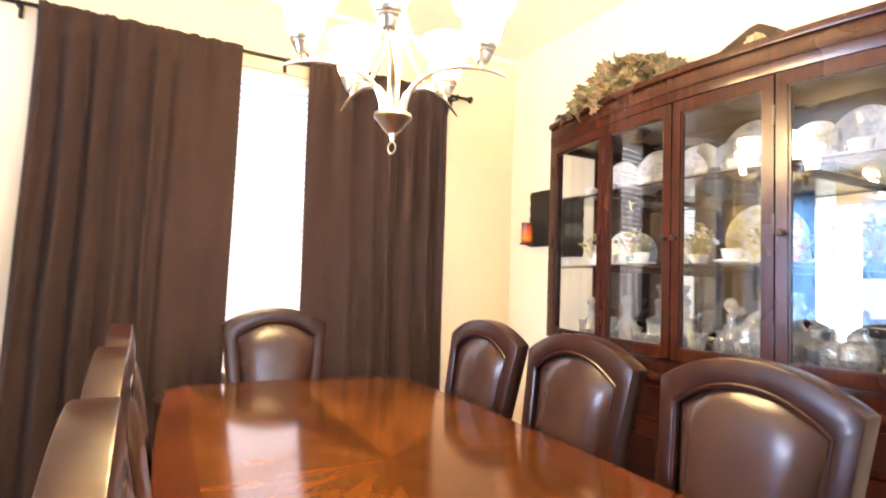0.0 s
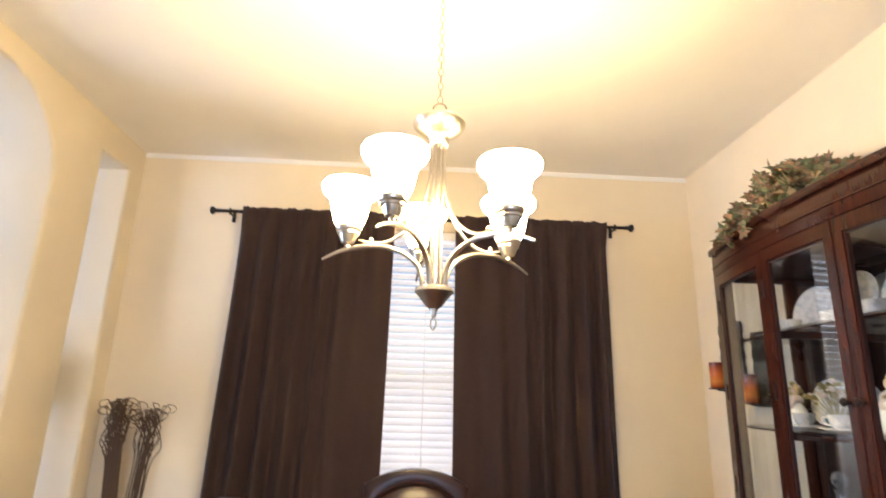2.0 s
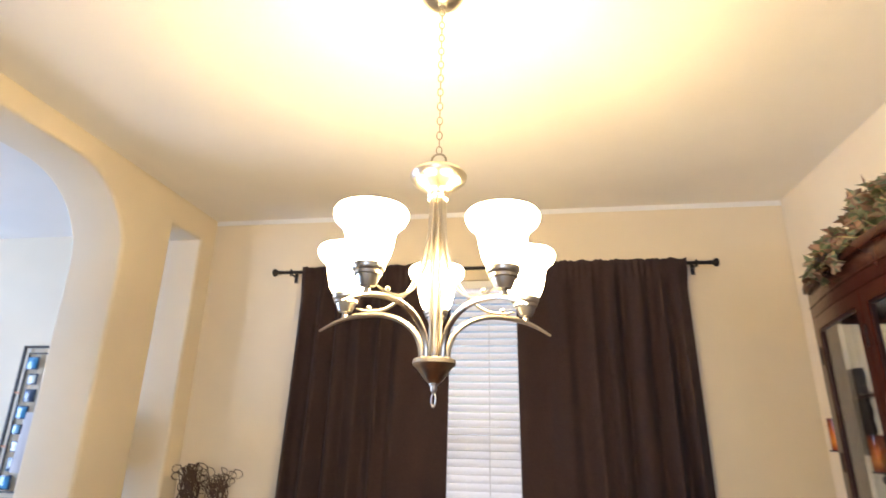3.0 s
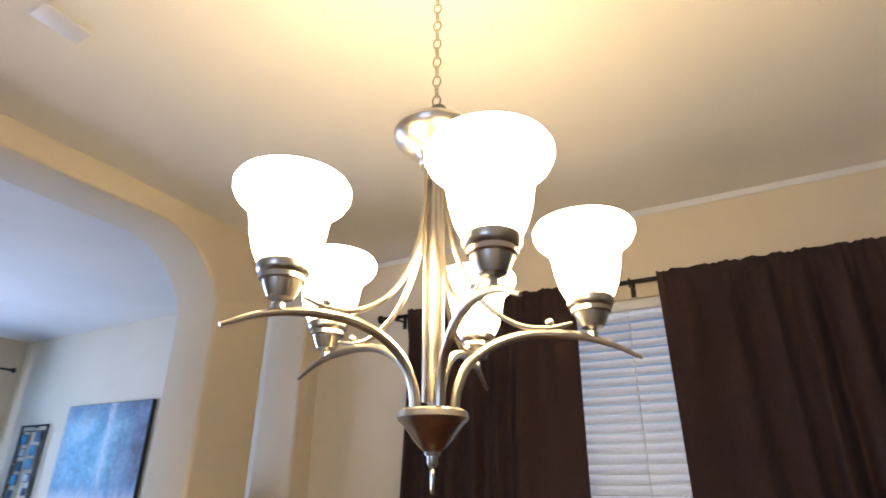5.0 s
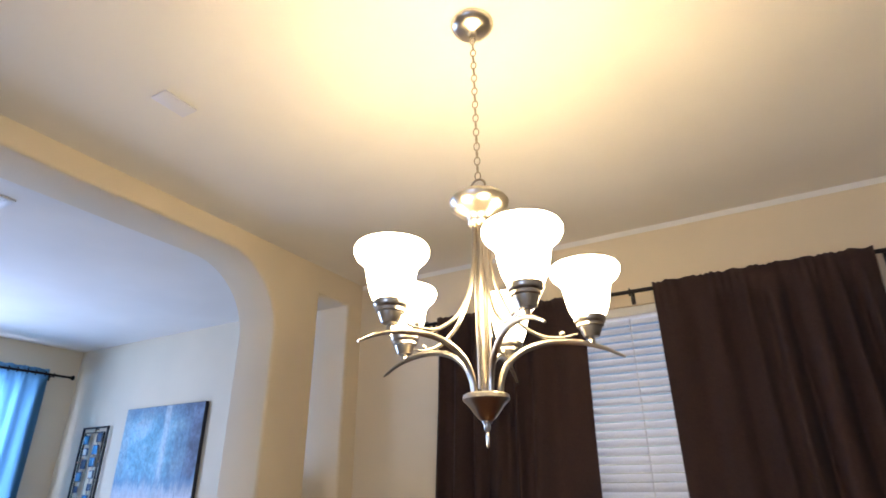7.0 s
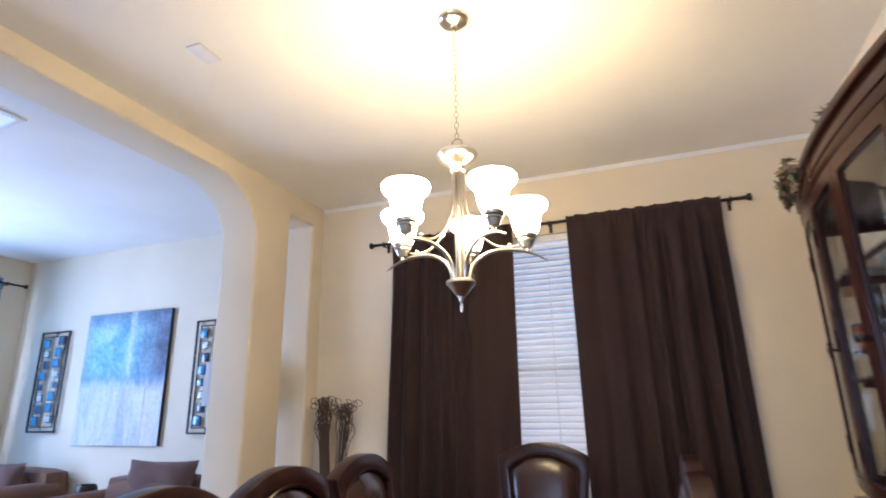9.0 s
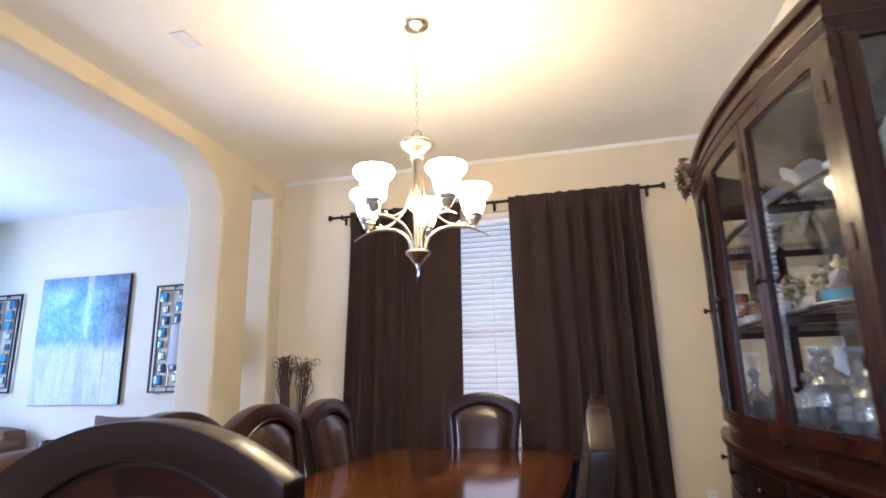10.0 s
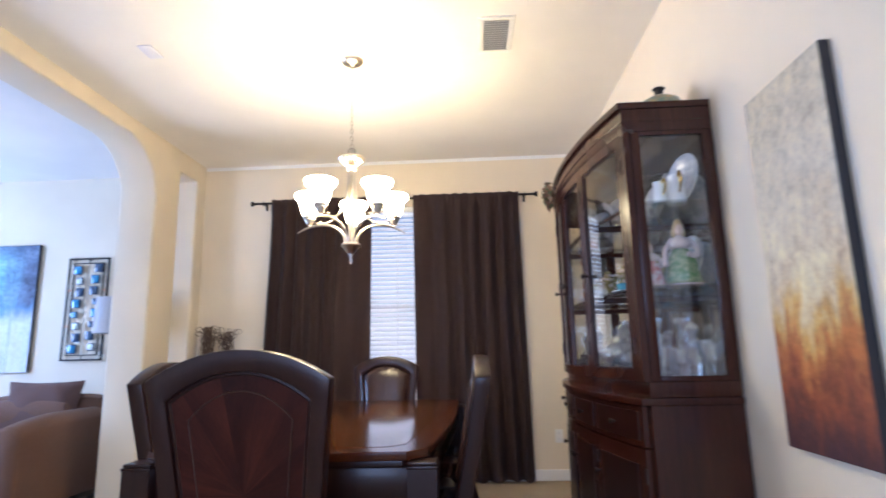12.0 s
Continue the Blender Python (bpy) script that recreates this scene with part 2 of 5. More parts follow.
def sunburst(name, dark, mid, light, rough, leaf=0.0, centre=0.0, axes=("X", "Y"), wedges=16, coat=0.6, spec=0.5, tone_span=(0.68, 1.3)):
    """Veneer laid as wedges round a centre, with the grain running outwards."""
    k = Mat(name, mid, rough)
    c, s = k.node("ShaderNodeTexCoord"), k.node("ShaderNodeSeparateXYZ")
    k.link(c.outputs["Object"], s.inputs[0])

    def maths(op, a, b=0.0):
        n = k.node("ShaderNodeMath")
        n.operation = op
        for i, v in ((0, a), (1, b)):
            if isinstance(v, (int, float)):
                n.inputs[i].default_value = v
            else:
                k.link(v, n.inputs[i])
        return n.outputs[0]

    x, y = s.outputs[axes[0]], maths("SUBTRACT", s.outputs[axes[1]], centre)
    yy = maths("MULTIPLY", maths("SIGN", y), maths("MAXIMUM", maths("SUBTRACT", maths("ABSOLUTE", y), leaf), 0.0008))
    ang = maths("ARCTAN2", yy, x)
    rad = maths("SQRT", maths("ADD", maths("MULTIPLY", x, x), maths("MULTIPLY", yy, yy)))
    step = maths("MULTIPLY", ang, wedges / (2 * math.pi))
    cell = maths("FLOOR", step)
    comb = k.node("ShaderNodeCombineXYZ")
    k.link(maths("MULTIPLY", ang, 1.5), comb.inputs[0])
    k.link(maths("MULTIPLY", rad, 1.6), comb.inputs[1])
    k.link(maths("MULTIPLY", cell, 3.7), comb.inputs[2])
    f = k.noise(2.0, 3, 0.5, comb.outputs[0], 0.3)
    g = k.noise(26, 3, 0.55, comb.outputs[0])
    white = k.node("ShaderNodeTexWhiteNoise")
    white.noise_dimensions = "1D"
    k.link(cell, white.inputs["W"])
    base = k.ramp(f, (0.2, dark), (0.5, mid), (0.8, light))
    base = k.mix(0.14, base, k.ramp(g, (0.35, dark), (0.65, light)))
    tone = k.node("ShaderNodeMapRange")
    tone.inputs[3].default_value, tone.inputs[4].default_value = tone_span
    k.link(white.outputs["Value"], tone.inputs[0])
    mul = k.node("ShaderNodeVectorMath")
    mul.operation = "SCALE"
    k.link(base, mul.inputs[0])
    k.link(tone.outputs[0], mul.inputs["Scale"])
    k.link(mul.outputs[0], k.b.inputs["Base Color"])
    k.rough(k.noise(3, 3), rough * 0.8, rough * 1.35)
    k.set("Coat Weight", coat)
    k.set("Coat Roughness", 0.06)
    k.set("Specular IOR Level", spec)
    return k.m


M_TABLE = sunburst("table_veneer", (0.036, 0.0105, 0.0026), (0.076, 0.0235, 0.0048), (0.145, 0.053, 0.0105), 0.12, centre=-0.13, coat=0.0, spec=0.3)
M_TABLE_EDGE = wood("table_border", (0.036, 0.009, 0.0035), (0.066, 0.017, 0.006), (0.10, 0.028, 0.009), 0.16, 9, (1, 0.3, 1), 0.0, 0.3)
M_CHAIR_BURST = sunburst("chair_veneer", (0.014, 0.004, 0.0034), (0.036, 0.008, 0.005), (0.085, 0.019, 0.010), 0.36, centre=0.70, axes=("X", "Z"), wedges=18, coat=0.02, spec=0.15, tone_span=(0.93, 1.07))


M_INLAY = Mat("walnut_inlay", (0.055, 0.022, 0.013), 0.35).m


def leather():
    k = Mat("brown_leather", (0.055, 0.032, 0.022), 0.3)
    k.colour(k.ramp(k.noise(5, 4), (0.3, (0.033, 0.0155, 0.0125)), (0.7, (0.055, 0.027, 0.021))))
    k.bump(k.noise(9, 2), 0.05, 0.003)
    k.rough(k.noise(12, 3), 0.2, 0.28)
    k.bump(k.noise(260, 2), 0.06, 0.0006)
    return k.m


M_LEATHER = leather()


def cloth(name, dark, light, weave=700.0, rough=0.92, sheen=0.3):
    k = Mat(name, light, rough)
    a = k.noise(weave, 2, 0.5, k.coords((1, 1, 0.12)))
    b = k.noise(weave, 2, 0.5, k.coords((0.12, 0.12, 1)))
    f = k.mix(0.5, a, b)
    k.colour(k.mix(0.35, k.ramp(f, (0.35, dark), (0.65, light)), k.ramp(k.noise(2.5, 3), (0.3, dark), (0.7, light))))
    k.bump(f, 0.35, 0.0012)
    k.set("Sheen Weight", sheen)
    return k.m


M_CURTAIN = cloth("curtain_cloth", (0.055, 0.032, 0.0275), (0.086, 0.051, 0.0435), 420, 0.9, 0.04)
M_SOFA = cloth("sofa_cloth", (0.115, 0.055, 0.032), (0.17, 0.088, 0.054), 500, 0.92, 0.04)
M_PILLOW = cloth("pillow_cloth", (0.095, 0.048, 0.037), (0.135, 0.073, 0.057), 500, 0.92, 0.04)


def see_through(name, colour, share, rough=0.8):
    """Cloth or slats that let light through: a share of translucency beside the diffuse surface."""
    k = Mat(name, colour, rough)
    k.colour(k.ramp(k.noise(160, 2, 0.5, k.coords((1, 1, 0.05))), (0.35, tuple(c * 0.85 for c in colour)), (0.65, colour)))
    tr, mx = k.node("ShaderNodeBsdfTranslucent"), k.node("ShaderNodeMixShader")
    tr.inputs[0].default_value = (*colour, 1)
    mx.inputs[0].default_value = share
    k.link(k.b.outputs[0], mx.inputs[1])
    k.link(tr.outputs[0], mx.inputs[2])
    k.link(mx.outputs[0], k.t.nodes["Material Output"].inputs[0])
    return k.m


M_BLIND = see_through("blind_slat", (0.82, 0.82, 0.83), 0.10, 0.45)
M_SHEER = see_through("sheer_blue", (0.16, 0.36, 0.52), 0.75)


def crystal():
    """Cut crystal: clear, with sharp glints on its facets and a trace of milky white."""
    k = Mat("crystal", (0.75, 0.78, 0.82), 0.08)
    bump = k.node("ShaderNodeBump", Strength=0.7, Distance=0.004)
    k.link(k.noise(70, 2), bump.inputs["Height"])
    tr, gl, di = k.node("ShaderNodeBsdfTransparent"), k.node("ShaderNodeBsdfGlossy"), k.node("ShaderNodeBsdfDiffuse")
    tr.inputs[0].default_value = (0.86, 0.88, 0.90, 1)
    gl.inputs["Roughness"].default_value = 0.06
    di.inputs[0].default_value = (0.75, 0.78, 0.82, 1)
    k.link(bump.outputs[0], gl.inputs["Normal"])
    lw = k.node("ShaderNodeLayerWeight", Blend=0.5)
    mr = k.node("ShaderNodeMapRange")
    mr.inputs[3].default_value, mr.inputs[4].default_value = 0.22, 0.8
    k.link(bump.outputs[0], lw.inputs["Normal"])
    k.link(lw.outputs["Facing"], mr.inputs[0])
    a, b = k.node("ShaderNodeMixShader"), k.node("ShaderNodeMixShader")
    k.link(mr.outputs[0], a.inputs[0])
    k.link(tr.outputs[0], a.inputs[1])
    k.link(gl.outputs[0], a.inputs[2])
    b.inputs[0].default_value = 0.15
    k.link(a.outputs[0], b.inputs[1])
    k.link(di.outputs[0], b.inputs[2])
    k.link(b.outputs[0], k.t.nodes["Material Output"].inputs[0])
    return k.m


M_CRYSTAL = crystal()
M_MIRROR = Mat("mirror", (0.82, 0.84, 0.84), 0.02, 1.0).m


def pane_glass():
    """A thin pane: clear, with the gloss of glass at grazing angles."""
    k = Mat("pane_glass", (1, 1, 1), 0.02)
    tr, gl, mx, lw = (k.node("ShaderNodeBsdfTransparent"), k.node("ShaderNodeBsdfGlossy"), k.node("ShaderNodeMixShader"), k.node("ShaderNodeLayerWeight", Blend=0.5))
    tr.inputs[0].default_value, gl.inputs["Roughness"].default_value = (0.97, 0.98, 0.97, 1), 0.0
    po, ad = k.node("ShaderNodeMath"), k.node("ShaderNodeMath")
    po.operation, ad.operation = "POWER", "MULTIPLY_ADD"
    po.inputs[1].default_value = 5.0
    ad.inputs[1].default_value, ad.inputs[2].default_value = 0.9, 0.06
    k.link(lw.outputs["Facing"], po.inputs[0])
    k.link(po.outputs[0], ad.inputs[0])
    k.link(ad.outputs[0], mx.inputs[0])
    k.link(tr.outputs[0], mx.inputs[1])
    k.link(gl.outputs[0], mx.inputs[2])
    k.link(mx.outputs[0], k.t.nodes["Material Output"].inputs[0])
    return k.m


M_PANE = pane_glass()


def shade_glass():
    k = Mat("lit_shade_glass", (0.9, 0.86, 0.78), 0.35)
    k.set("Emission Color", (1.0, 0.785, 0.405, 1))
    k.set("Emission Strength", 46.0)
    return k.m


M_SHADE = shade_glass()


def abstract_blue():
    """Mottled blue above, pale washed streaks below, dark towards one upper corner."""
    k = Mat("blue_canvas", (0.3, 0.4, 0.5), 0.6)
    c = k.coords()
    streak = k.noise(9, 7, 0.68, k.coords((1.5, 1, 0.16)), 0.6)
    fine = k.noise(26, 8, 0.8, k.coords((1, 1, 0.8)))
    blot = k.noise(3.0, 9, 0.68, c, 0.5)
    sep = k.node("ShaderNodeSeparateXYZ")
    k.link(c, sep.inputs[0])

    def span(value, a, b):
        m = k.node("ShaderNodeMapRange")
        m.inputs[1].default_value, m.inputs[2].default_value = a, b
        m.interpolation_type = "SMOOTHSTEP"
        k.link(value, m.inputs[0])
        return m.outputs[0]

    def maths(op, a, b):
        n = k.node("ShaderNodeMath")
        n.operation = op
        for i, v in ((0, a), (1, b)):
            if isinstance(v, (int, float)):
                n.inputs[i].default_value = v
            else:
                k.link(v, n.inputs[i])
        return n.outputs[0]

    x, z = sep.outputs["X"], sep.outputs["Z"]
    wob = maths("MULTIPLY", maths("SUBTRACT", streak, 0.5), 0.45)
    zz = maths("ADD", z, wob)
    speck = k.ramp(fine, (0.36, (0.10, 0.10, 0.11)), (0.5, (0.5, 0.5, 0.5)), (0.66, (0.85, 0.86, 0.86)))
    upper = k.ramp(blot, (0.3, (0.08, 0.20, 0.29)), (0.44, (0.14, 0.37, 0.50)), (0.55, (0.27, 0.52, 0.62)), (0.7, (0.52, 0.61, 0.63)))
    dark = k.ramp(k.noise(5, 8, 0.75), (0.35, (0.03, 0.04, 0.07)), (0.55, (0.09, 0.13, 0.21)), (0.75, (0.22, 0.28, 0.36)))
    top = k.mix(span(maths("ADD", x, wob), 0.05, 0.5), upper, dark)
    top = k.mix(maths("MULTIPLY", span(z, 0.42, 0.66), 0.75), top, dark)
    top = k.mix(maths("MULTIPLY", span(maths("ADD", maths("MULTIPLY", x, -1), wob), 0.38, 0.6), 0.7), top, (0.27, 0.36, 0.42))
    light = maths("MULTIPLY", span(maths("ABSOLUTE", maths("SUBTRACT", maths("ADD", x, maths("MULTIPLY", wob, 0.25)), 0.08), 0), 0.07, 0.01), 0.45)
    top = k.mix(light, top, (0.62, 0.66, 0.66))
    top = k.mix(0.5, top, speck, "OVERLAY")
    band = maths("MULTIPLY", span(maths("ABSOLUTE", maths("ADD", zz, 0.02), 0), 0.09, 0.0), 0.7)
    top = k.mix(band, top, (0.09, 0.22, 0.36))
    low = k.ramp(streak, (0.3, (0.30, 0.37, 0.43)), (0.44, (0.47, 0.50, 0.53)), (0.56, (0.58, 0.58, 0.59)), (0.7, (0.52, 0.48, 0.46)), (0.8, (0.40, 0.37, 0.38)))
    low = k.mix(maths("MULTIPLY", span(maths("ABSOLUTE", maths("SUBTRACT", x, 0.05), 0), 0.12, 0.0), 0.5), low, (0.24, 0.29, 0.33))
    low = k.mix(maths("MULTIPLY", span(maths("ABSOLUTE", maths("SUBTRACT", x, 0.335), 0), 0.008, 0.003), 0.55), low, (0.16, 0.17, 0.22))
    low = k.mix(0.25, low, speck, "OVERLAY")
    k.colour(k.mix(span(zz, -0.16, 0.02), low, top))
    k.bump(k.noise(40, 4), 0.3, 0.003)
    return k.m


def abstract_gold():
    k = Mat("gold_canvas", (0.5, 0.4, 0.3), 0.55)
    sep = k.node("ShaderNodeSeparateXYZ")
    k.link(k.coords(), sep.inputs[0])
    drip = k.noise(7, 9, 0.72, k.coords((1, 1.6, 0.45)), 0.8)
    ma = k.node("ShaderNodeMath")
    ma.operation = "MULTIPLY_ADD"
    k.link(drip, ma.inputs[0])
    ma.inputs[1].default_value = 0.75
    k.link(sep.outputs["Z"], ma.inputs[2])
    mr = k.node("ShaderNodeMapRange")
    mr.inputs[1].default_value, mr.inputs[2].default_value = -0.36, 0.99
    k.link(ma.outputs[0], mr.inputs[0])
    band = k.ramp(mr.outputs[0], (0.0, (0.035, 0.018, 0.026)), (0.12, (0.08, 0.025, 0.022)), (0.24, (0.24, 0.06, 0.02)), (0.33, (0.42, 0.14, 0.03)), (0.39, (0.52, 0.32, 0.09)), (0.46, (0.58, 0.50, 0.33)), (0.7, (0.50, 0.47, 0.39)), (1.0, (0.42, 0.39, 0.31)))
    mott = k.ramp(k.noise(6, 10, 0.78), (0.3, (0.22, 0.17, 0.15)), (0.5, (0.5, 0.5, 0.5)), (0.72, (0.78, 0.72, 0.58)))
    fleck = k.ramp(k.noise(24, 9, 0.82, k.coords((1, 1, 0.7))), (0.36, (0.16, 0.13, 0.12)), (0.5, (0.5, 0.5, 0.5)), (0.68, (0.86, 0.80, 0.62)))
    k.colour(k.mix(0.5, k.mix(0.6, band, mott, "OVERLAY"), fleck, "OVERLAY"))
    k.bump(k.noise(45, 5), 0.4, 0.004)
    k.set("Coat Weight", 0.15)
    return k.m


# ---- dining window: frame, pane, blind ----


def dining_window():
    x0, x1, z0, z1 = WIN
    w = thing("window_1", Matrix.Translation((0.9, YN + 0.12, z0)), "white framed sash window behind a lowered blind", "window")
    w["kind"] = "structure"
    bm = bmesh.new()
    for a in ((x0, z0, x0 + 0.05, z1), (x1 - 0.05, z0, x1, z1), (x0 + 0.05, z0, x1 - 0.05, z0 + 0.05), (x0 + 0.05, z1 - 0.05, x1 - 0.05, z1), (x0 + 0.05, 1.57, x1 - 0.05, 1.61)):
        box_bm(a[0] - 0.9, -0.02, a[1] - z0, a[2] - 0.9, 0.03, a[3] - z0, bm=bm)
    part("window_frame", bm, M_SLAT_DARK, w)
    for a, b in ((z0 + 0.052, 1.568), (1.612, z1 - 0.052)):
        p = part("pane", box_bm(x0 + 0.052 - 0.9, 0.0, a - z0, x1 - 0.052 - 0.9, 0.006, b - z0), M_PANE, w)
        p.visible_shadow = False
    part("window_sill", box_bm(x0 - 0.9 - 0.04, -0.165, -0.035, x1 - 0.9 + 0.04, -0.119, -0.003, 0.006), M_TRIM, w)


def blind(x0, x1, z0, z1, y):
    b = thing("window_blind", Matrix.Translation(((x0 + x1) / 2, y, z1)), "lowered white wooden slat blind in the window", "blind")
    h = (x1 - x0) / 2 - 0.006
    part("headrail", box_bm(-h, -0.035, -0.055, h, 0.03, -0.002, 0.006), M_TRIM, b, "white valance")
    bm, n = bmesh.new(), 6
    rows = []
    for i in range(n + 1):
        s = (i / n - 0.5) * 0.053
        rows.append((s, 0.0035 * (1 - (2 * i / n - 1) ** 2)))
    tilt = radians(50)
    grid = [[bm.verts.new((x, s * math.cos(tilt) - c * math.sin(tilt), s * math.sin(tilt) + c * math.cos(tilt))) for s, c in rows] for x in (-h, h)]
    for i in range(n):
        bm.faces.new((grid[0][i], grid[1][i], grid[1][i + 1], grid[0][i + 1]))
    bmesh.ops.solidify(bm, geom=bm.faces[:], thickness=0.003)
    slat = mesh_from("slat", bm, M_BLIND)
    z = -0.085
    while z1 + z > z0 + 0.05:
        ob = new("slat", slat)
        ob.parent, ob.location = b, (0, 0, z)
        z -= 0.0445
    part("bottom_rail", box_bm(-h, -0.028, z + 0.03, h, 0.028, z + 0.055, 0.006), M_BLIND, b)
    for x in (-0.42, 0.03, 0.48):
        part("ladder_cord", tube_bm([(x, -0.011, -0.055), (x, -0.011, z + 0.05)], 0.003, 6), M_TRIM, b)


dining_window()
blind(WIN[0], WIN[1], WIN[2], WIN[3], YN + 0.045)


# ---- curtains ----


def curtain_mesh(top0, top1, bot0, bot1, ztop, zbot, folds, seed, amp=0.035, material=M_CURTAIN, gather=0, head=0.0, nx=260, nz=45):
    """A gathered curtain between two upper and two lower edge places, folds growing deeper downwards; local y is depth."""
    rnd = random.Random(seed)
    ph = [rnd.uniform(0, 6.28) for _ in range(6)]
    bm, rows = bmesh.new(), []
    for j in range(nz + 1):
        v = j / nz
        row = []
        for i in range(nx + 1):
            u = i / nx
            dense = 1 - u if gather < 0 else u
            us = (1 - (1 - u) ** 1.5 if gather < 0 else u ** 1.5) if gather else u
            us += 0.022 * math.sin(6.28 * 1.3 * u + ph[0]) + 0.014 * math.sin(6.28 * 3.1 * u + ph[1]) + 0.008 * v * math.sin(6.28 * 2 * u + ph[4])
            x0, x1 = top0 + (bot0 - top0) * v ** 1.3, top1 + (bot1 - top1) * v ** 1.3
            a = amp * (0.6 + 0.4 * v) * (0.6 + 0.4 * math.sin(6.28 * 1.7 * u + ph[2]) ** 2) * ((0.45 + 0.55 * dense) if gather else 1)
            s = math.sin(6.28 * folds * us + ph[3] + 0.4 * math.sin(3 * v + ph[4]))
            y = a * s + 0.14 * a * math.sin(6.28 * folds * 2.3 * us + ph[5])
            y += 0.006 * math.sin(40 * u + 9 * v)
            if v < 0.07:
                k = max(0.0, (v - 0.022) / 0.048)
                k = k * k * (3 - 2 * k)
                y = y * (0.12 + 0.88 * k) + (1 - k) * (head + 0.0045 * math.sin(47 * u + ph[2]) + 0.003 * math.sin(131 * u + 3 * math.sin(17 * u)))
            z = ztop + (zbot - ztop) * v
            if j == 0:
                z += 0.004 * math.sin(61 * u + ph[1]) + 0.003 * math.sin(143 * u + 4 * math.sin(23 * u))
            if j == nz:
                z += 0.006 * math.sin(6.28 * 2.2 * u + ph[5])
            row.append(bm.verts.new((x0 + (x1 - x0) * u, y, z)))
        rows.append(row)
    for a, b in zip(rows, rows[1:]):
        for i in range(nx):
            bm.faces.new((a[i], a[i + 1], b[i + 1], b[i]))
    bmesh.ops.solidify(bm, geom=bm.faces[:], thickness=0.004)
    return mesh_from("curtain", bm, material, angle=80)


def dining_curtain(ext, seed, gather, label):
    t0, t1, b0, b1 = ext
    ob = new("curtain", curtain_mesh(t0, t1, b0, b1, 2.655, 0.018, 6.5, seed, 0.062, gather=gather, head=-0.012))
    ob.location = (0, 3.525, 0)
    return tagged(ob, label, "curtain", "dining curtains")


dining_curtain((-0.29, 0.705, -0.365, 0.675), 4, -1, "dark brown floor-length curtain on an iron rod")
dining_curtain((1.105, 2.125, 1.125, 2.16), 9, 1, "dark brown floor-length curtain on an iron rod")


def rod(name, length, label, category, brackets, drop):
    """A rod along local x from 0, with end finials and wall brackets; the wall lies towards +y."""
    r = thing(name, Matrix(), label, category)
    part("pole", tube_bm([(0, 0, 0), (length, 0, 0)], 0.0115, 12), M_BLACK, r)
    for s, x in ((-1, 0), (1, length)):
        prof = [(0.0, 0), (0.012, 0.0), (0.014, 0.012), (0.011, 0.016), (0.014, 0.024), (0.024, 0.034), (0.027, 0.046), (0.022, 0.054), (0.0, 0.056)]
        part("finial", lathe_bm(prof, 16, Matrix.Translation((x, 0, 0)) @ Matrix.Rotation(s * math.pi / 2, 4, "Y")), M_BLACK, r)
    for x in brackets:
        bm = tube_bm([(x, drop - 0.004, -0.01), (x, 0.02, -0.012), (x, -0.006, -0.022)], 0.006, 8)
        box_bm(x - 0.012, drop - 0.006, -0.05, x + 0.012, drop - 0.001, 0.03, 0.002, bm=bm)
        tube_bm([(x, 0.018 * math.cos(a), 0.018 * math.sin(a)) for a in (6.3 * i / 14 for i in range(15))], 0.0045, 6, bm)
        part("bracket", bm, M_BLACK, r)
    return r


rod("curtain_rod", 2.70, "black iron curtain rod with ball finials", "curtain rod", (0.07, 1.42, 2.63), YN - 3.535).matrix_world = pose(-0.445, 3.535, 2.628)


# ---- dining table ----


def table_outline(hx, hy, bow_x, bow_y, cut, n=10):
    """A rectangle with bowed sides and cut, rounded corners, anticlockwise."""
    pts = []
    for q in range(4):
        along = hy if q % 2 == 0 else hx
        out, bow = (hx, bow_x) if q % 2 == 0 else (hy, bow_y)
        turn = Matrix.Rotation(q * math.pi / 2, 2)
        for i in range(n + 1):
            s = -1 + 2 * i / n
            p = turn @ Vector((out + bow * (1 - s * s), s * (along - cut)))
            pts.append((p.x, p.y))
    return pts


def slab(outline, z0, z1, bevel, bm=None):
    own = bmesh.new() if bm is None else bm
    solid(own, [(x, y, z0) for x, y in outline], z1 - z0, (0, 0, 1))
    if bevel:
        es = [e for e in own.edges if abs(e.verts[0].co.z - e.verts[1].co.z) < 1e-6]
        bmesh.ops.bevel(own, geom=es, offset=bevel, segments=3, affect="EDGES", profile=0.6)
    return own


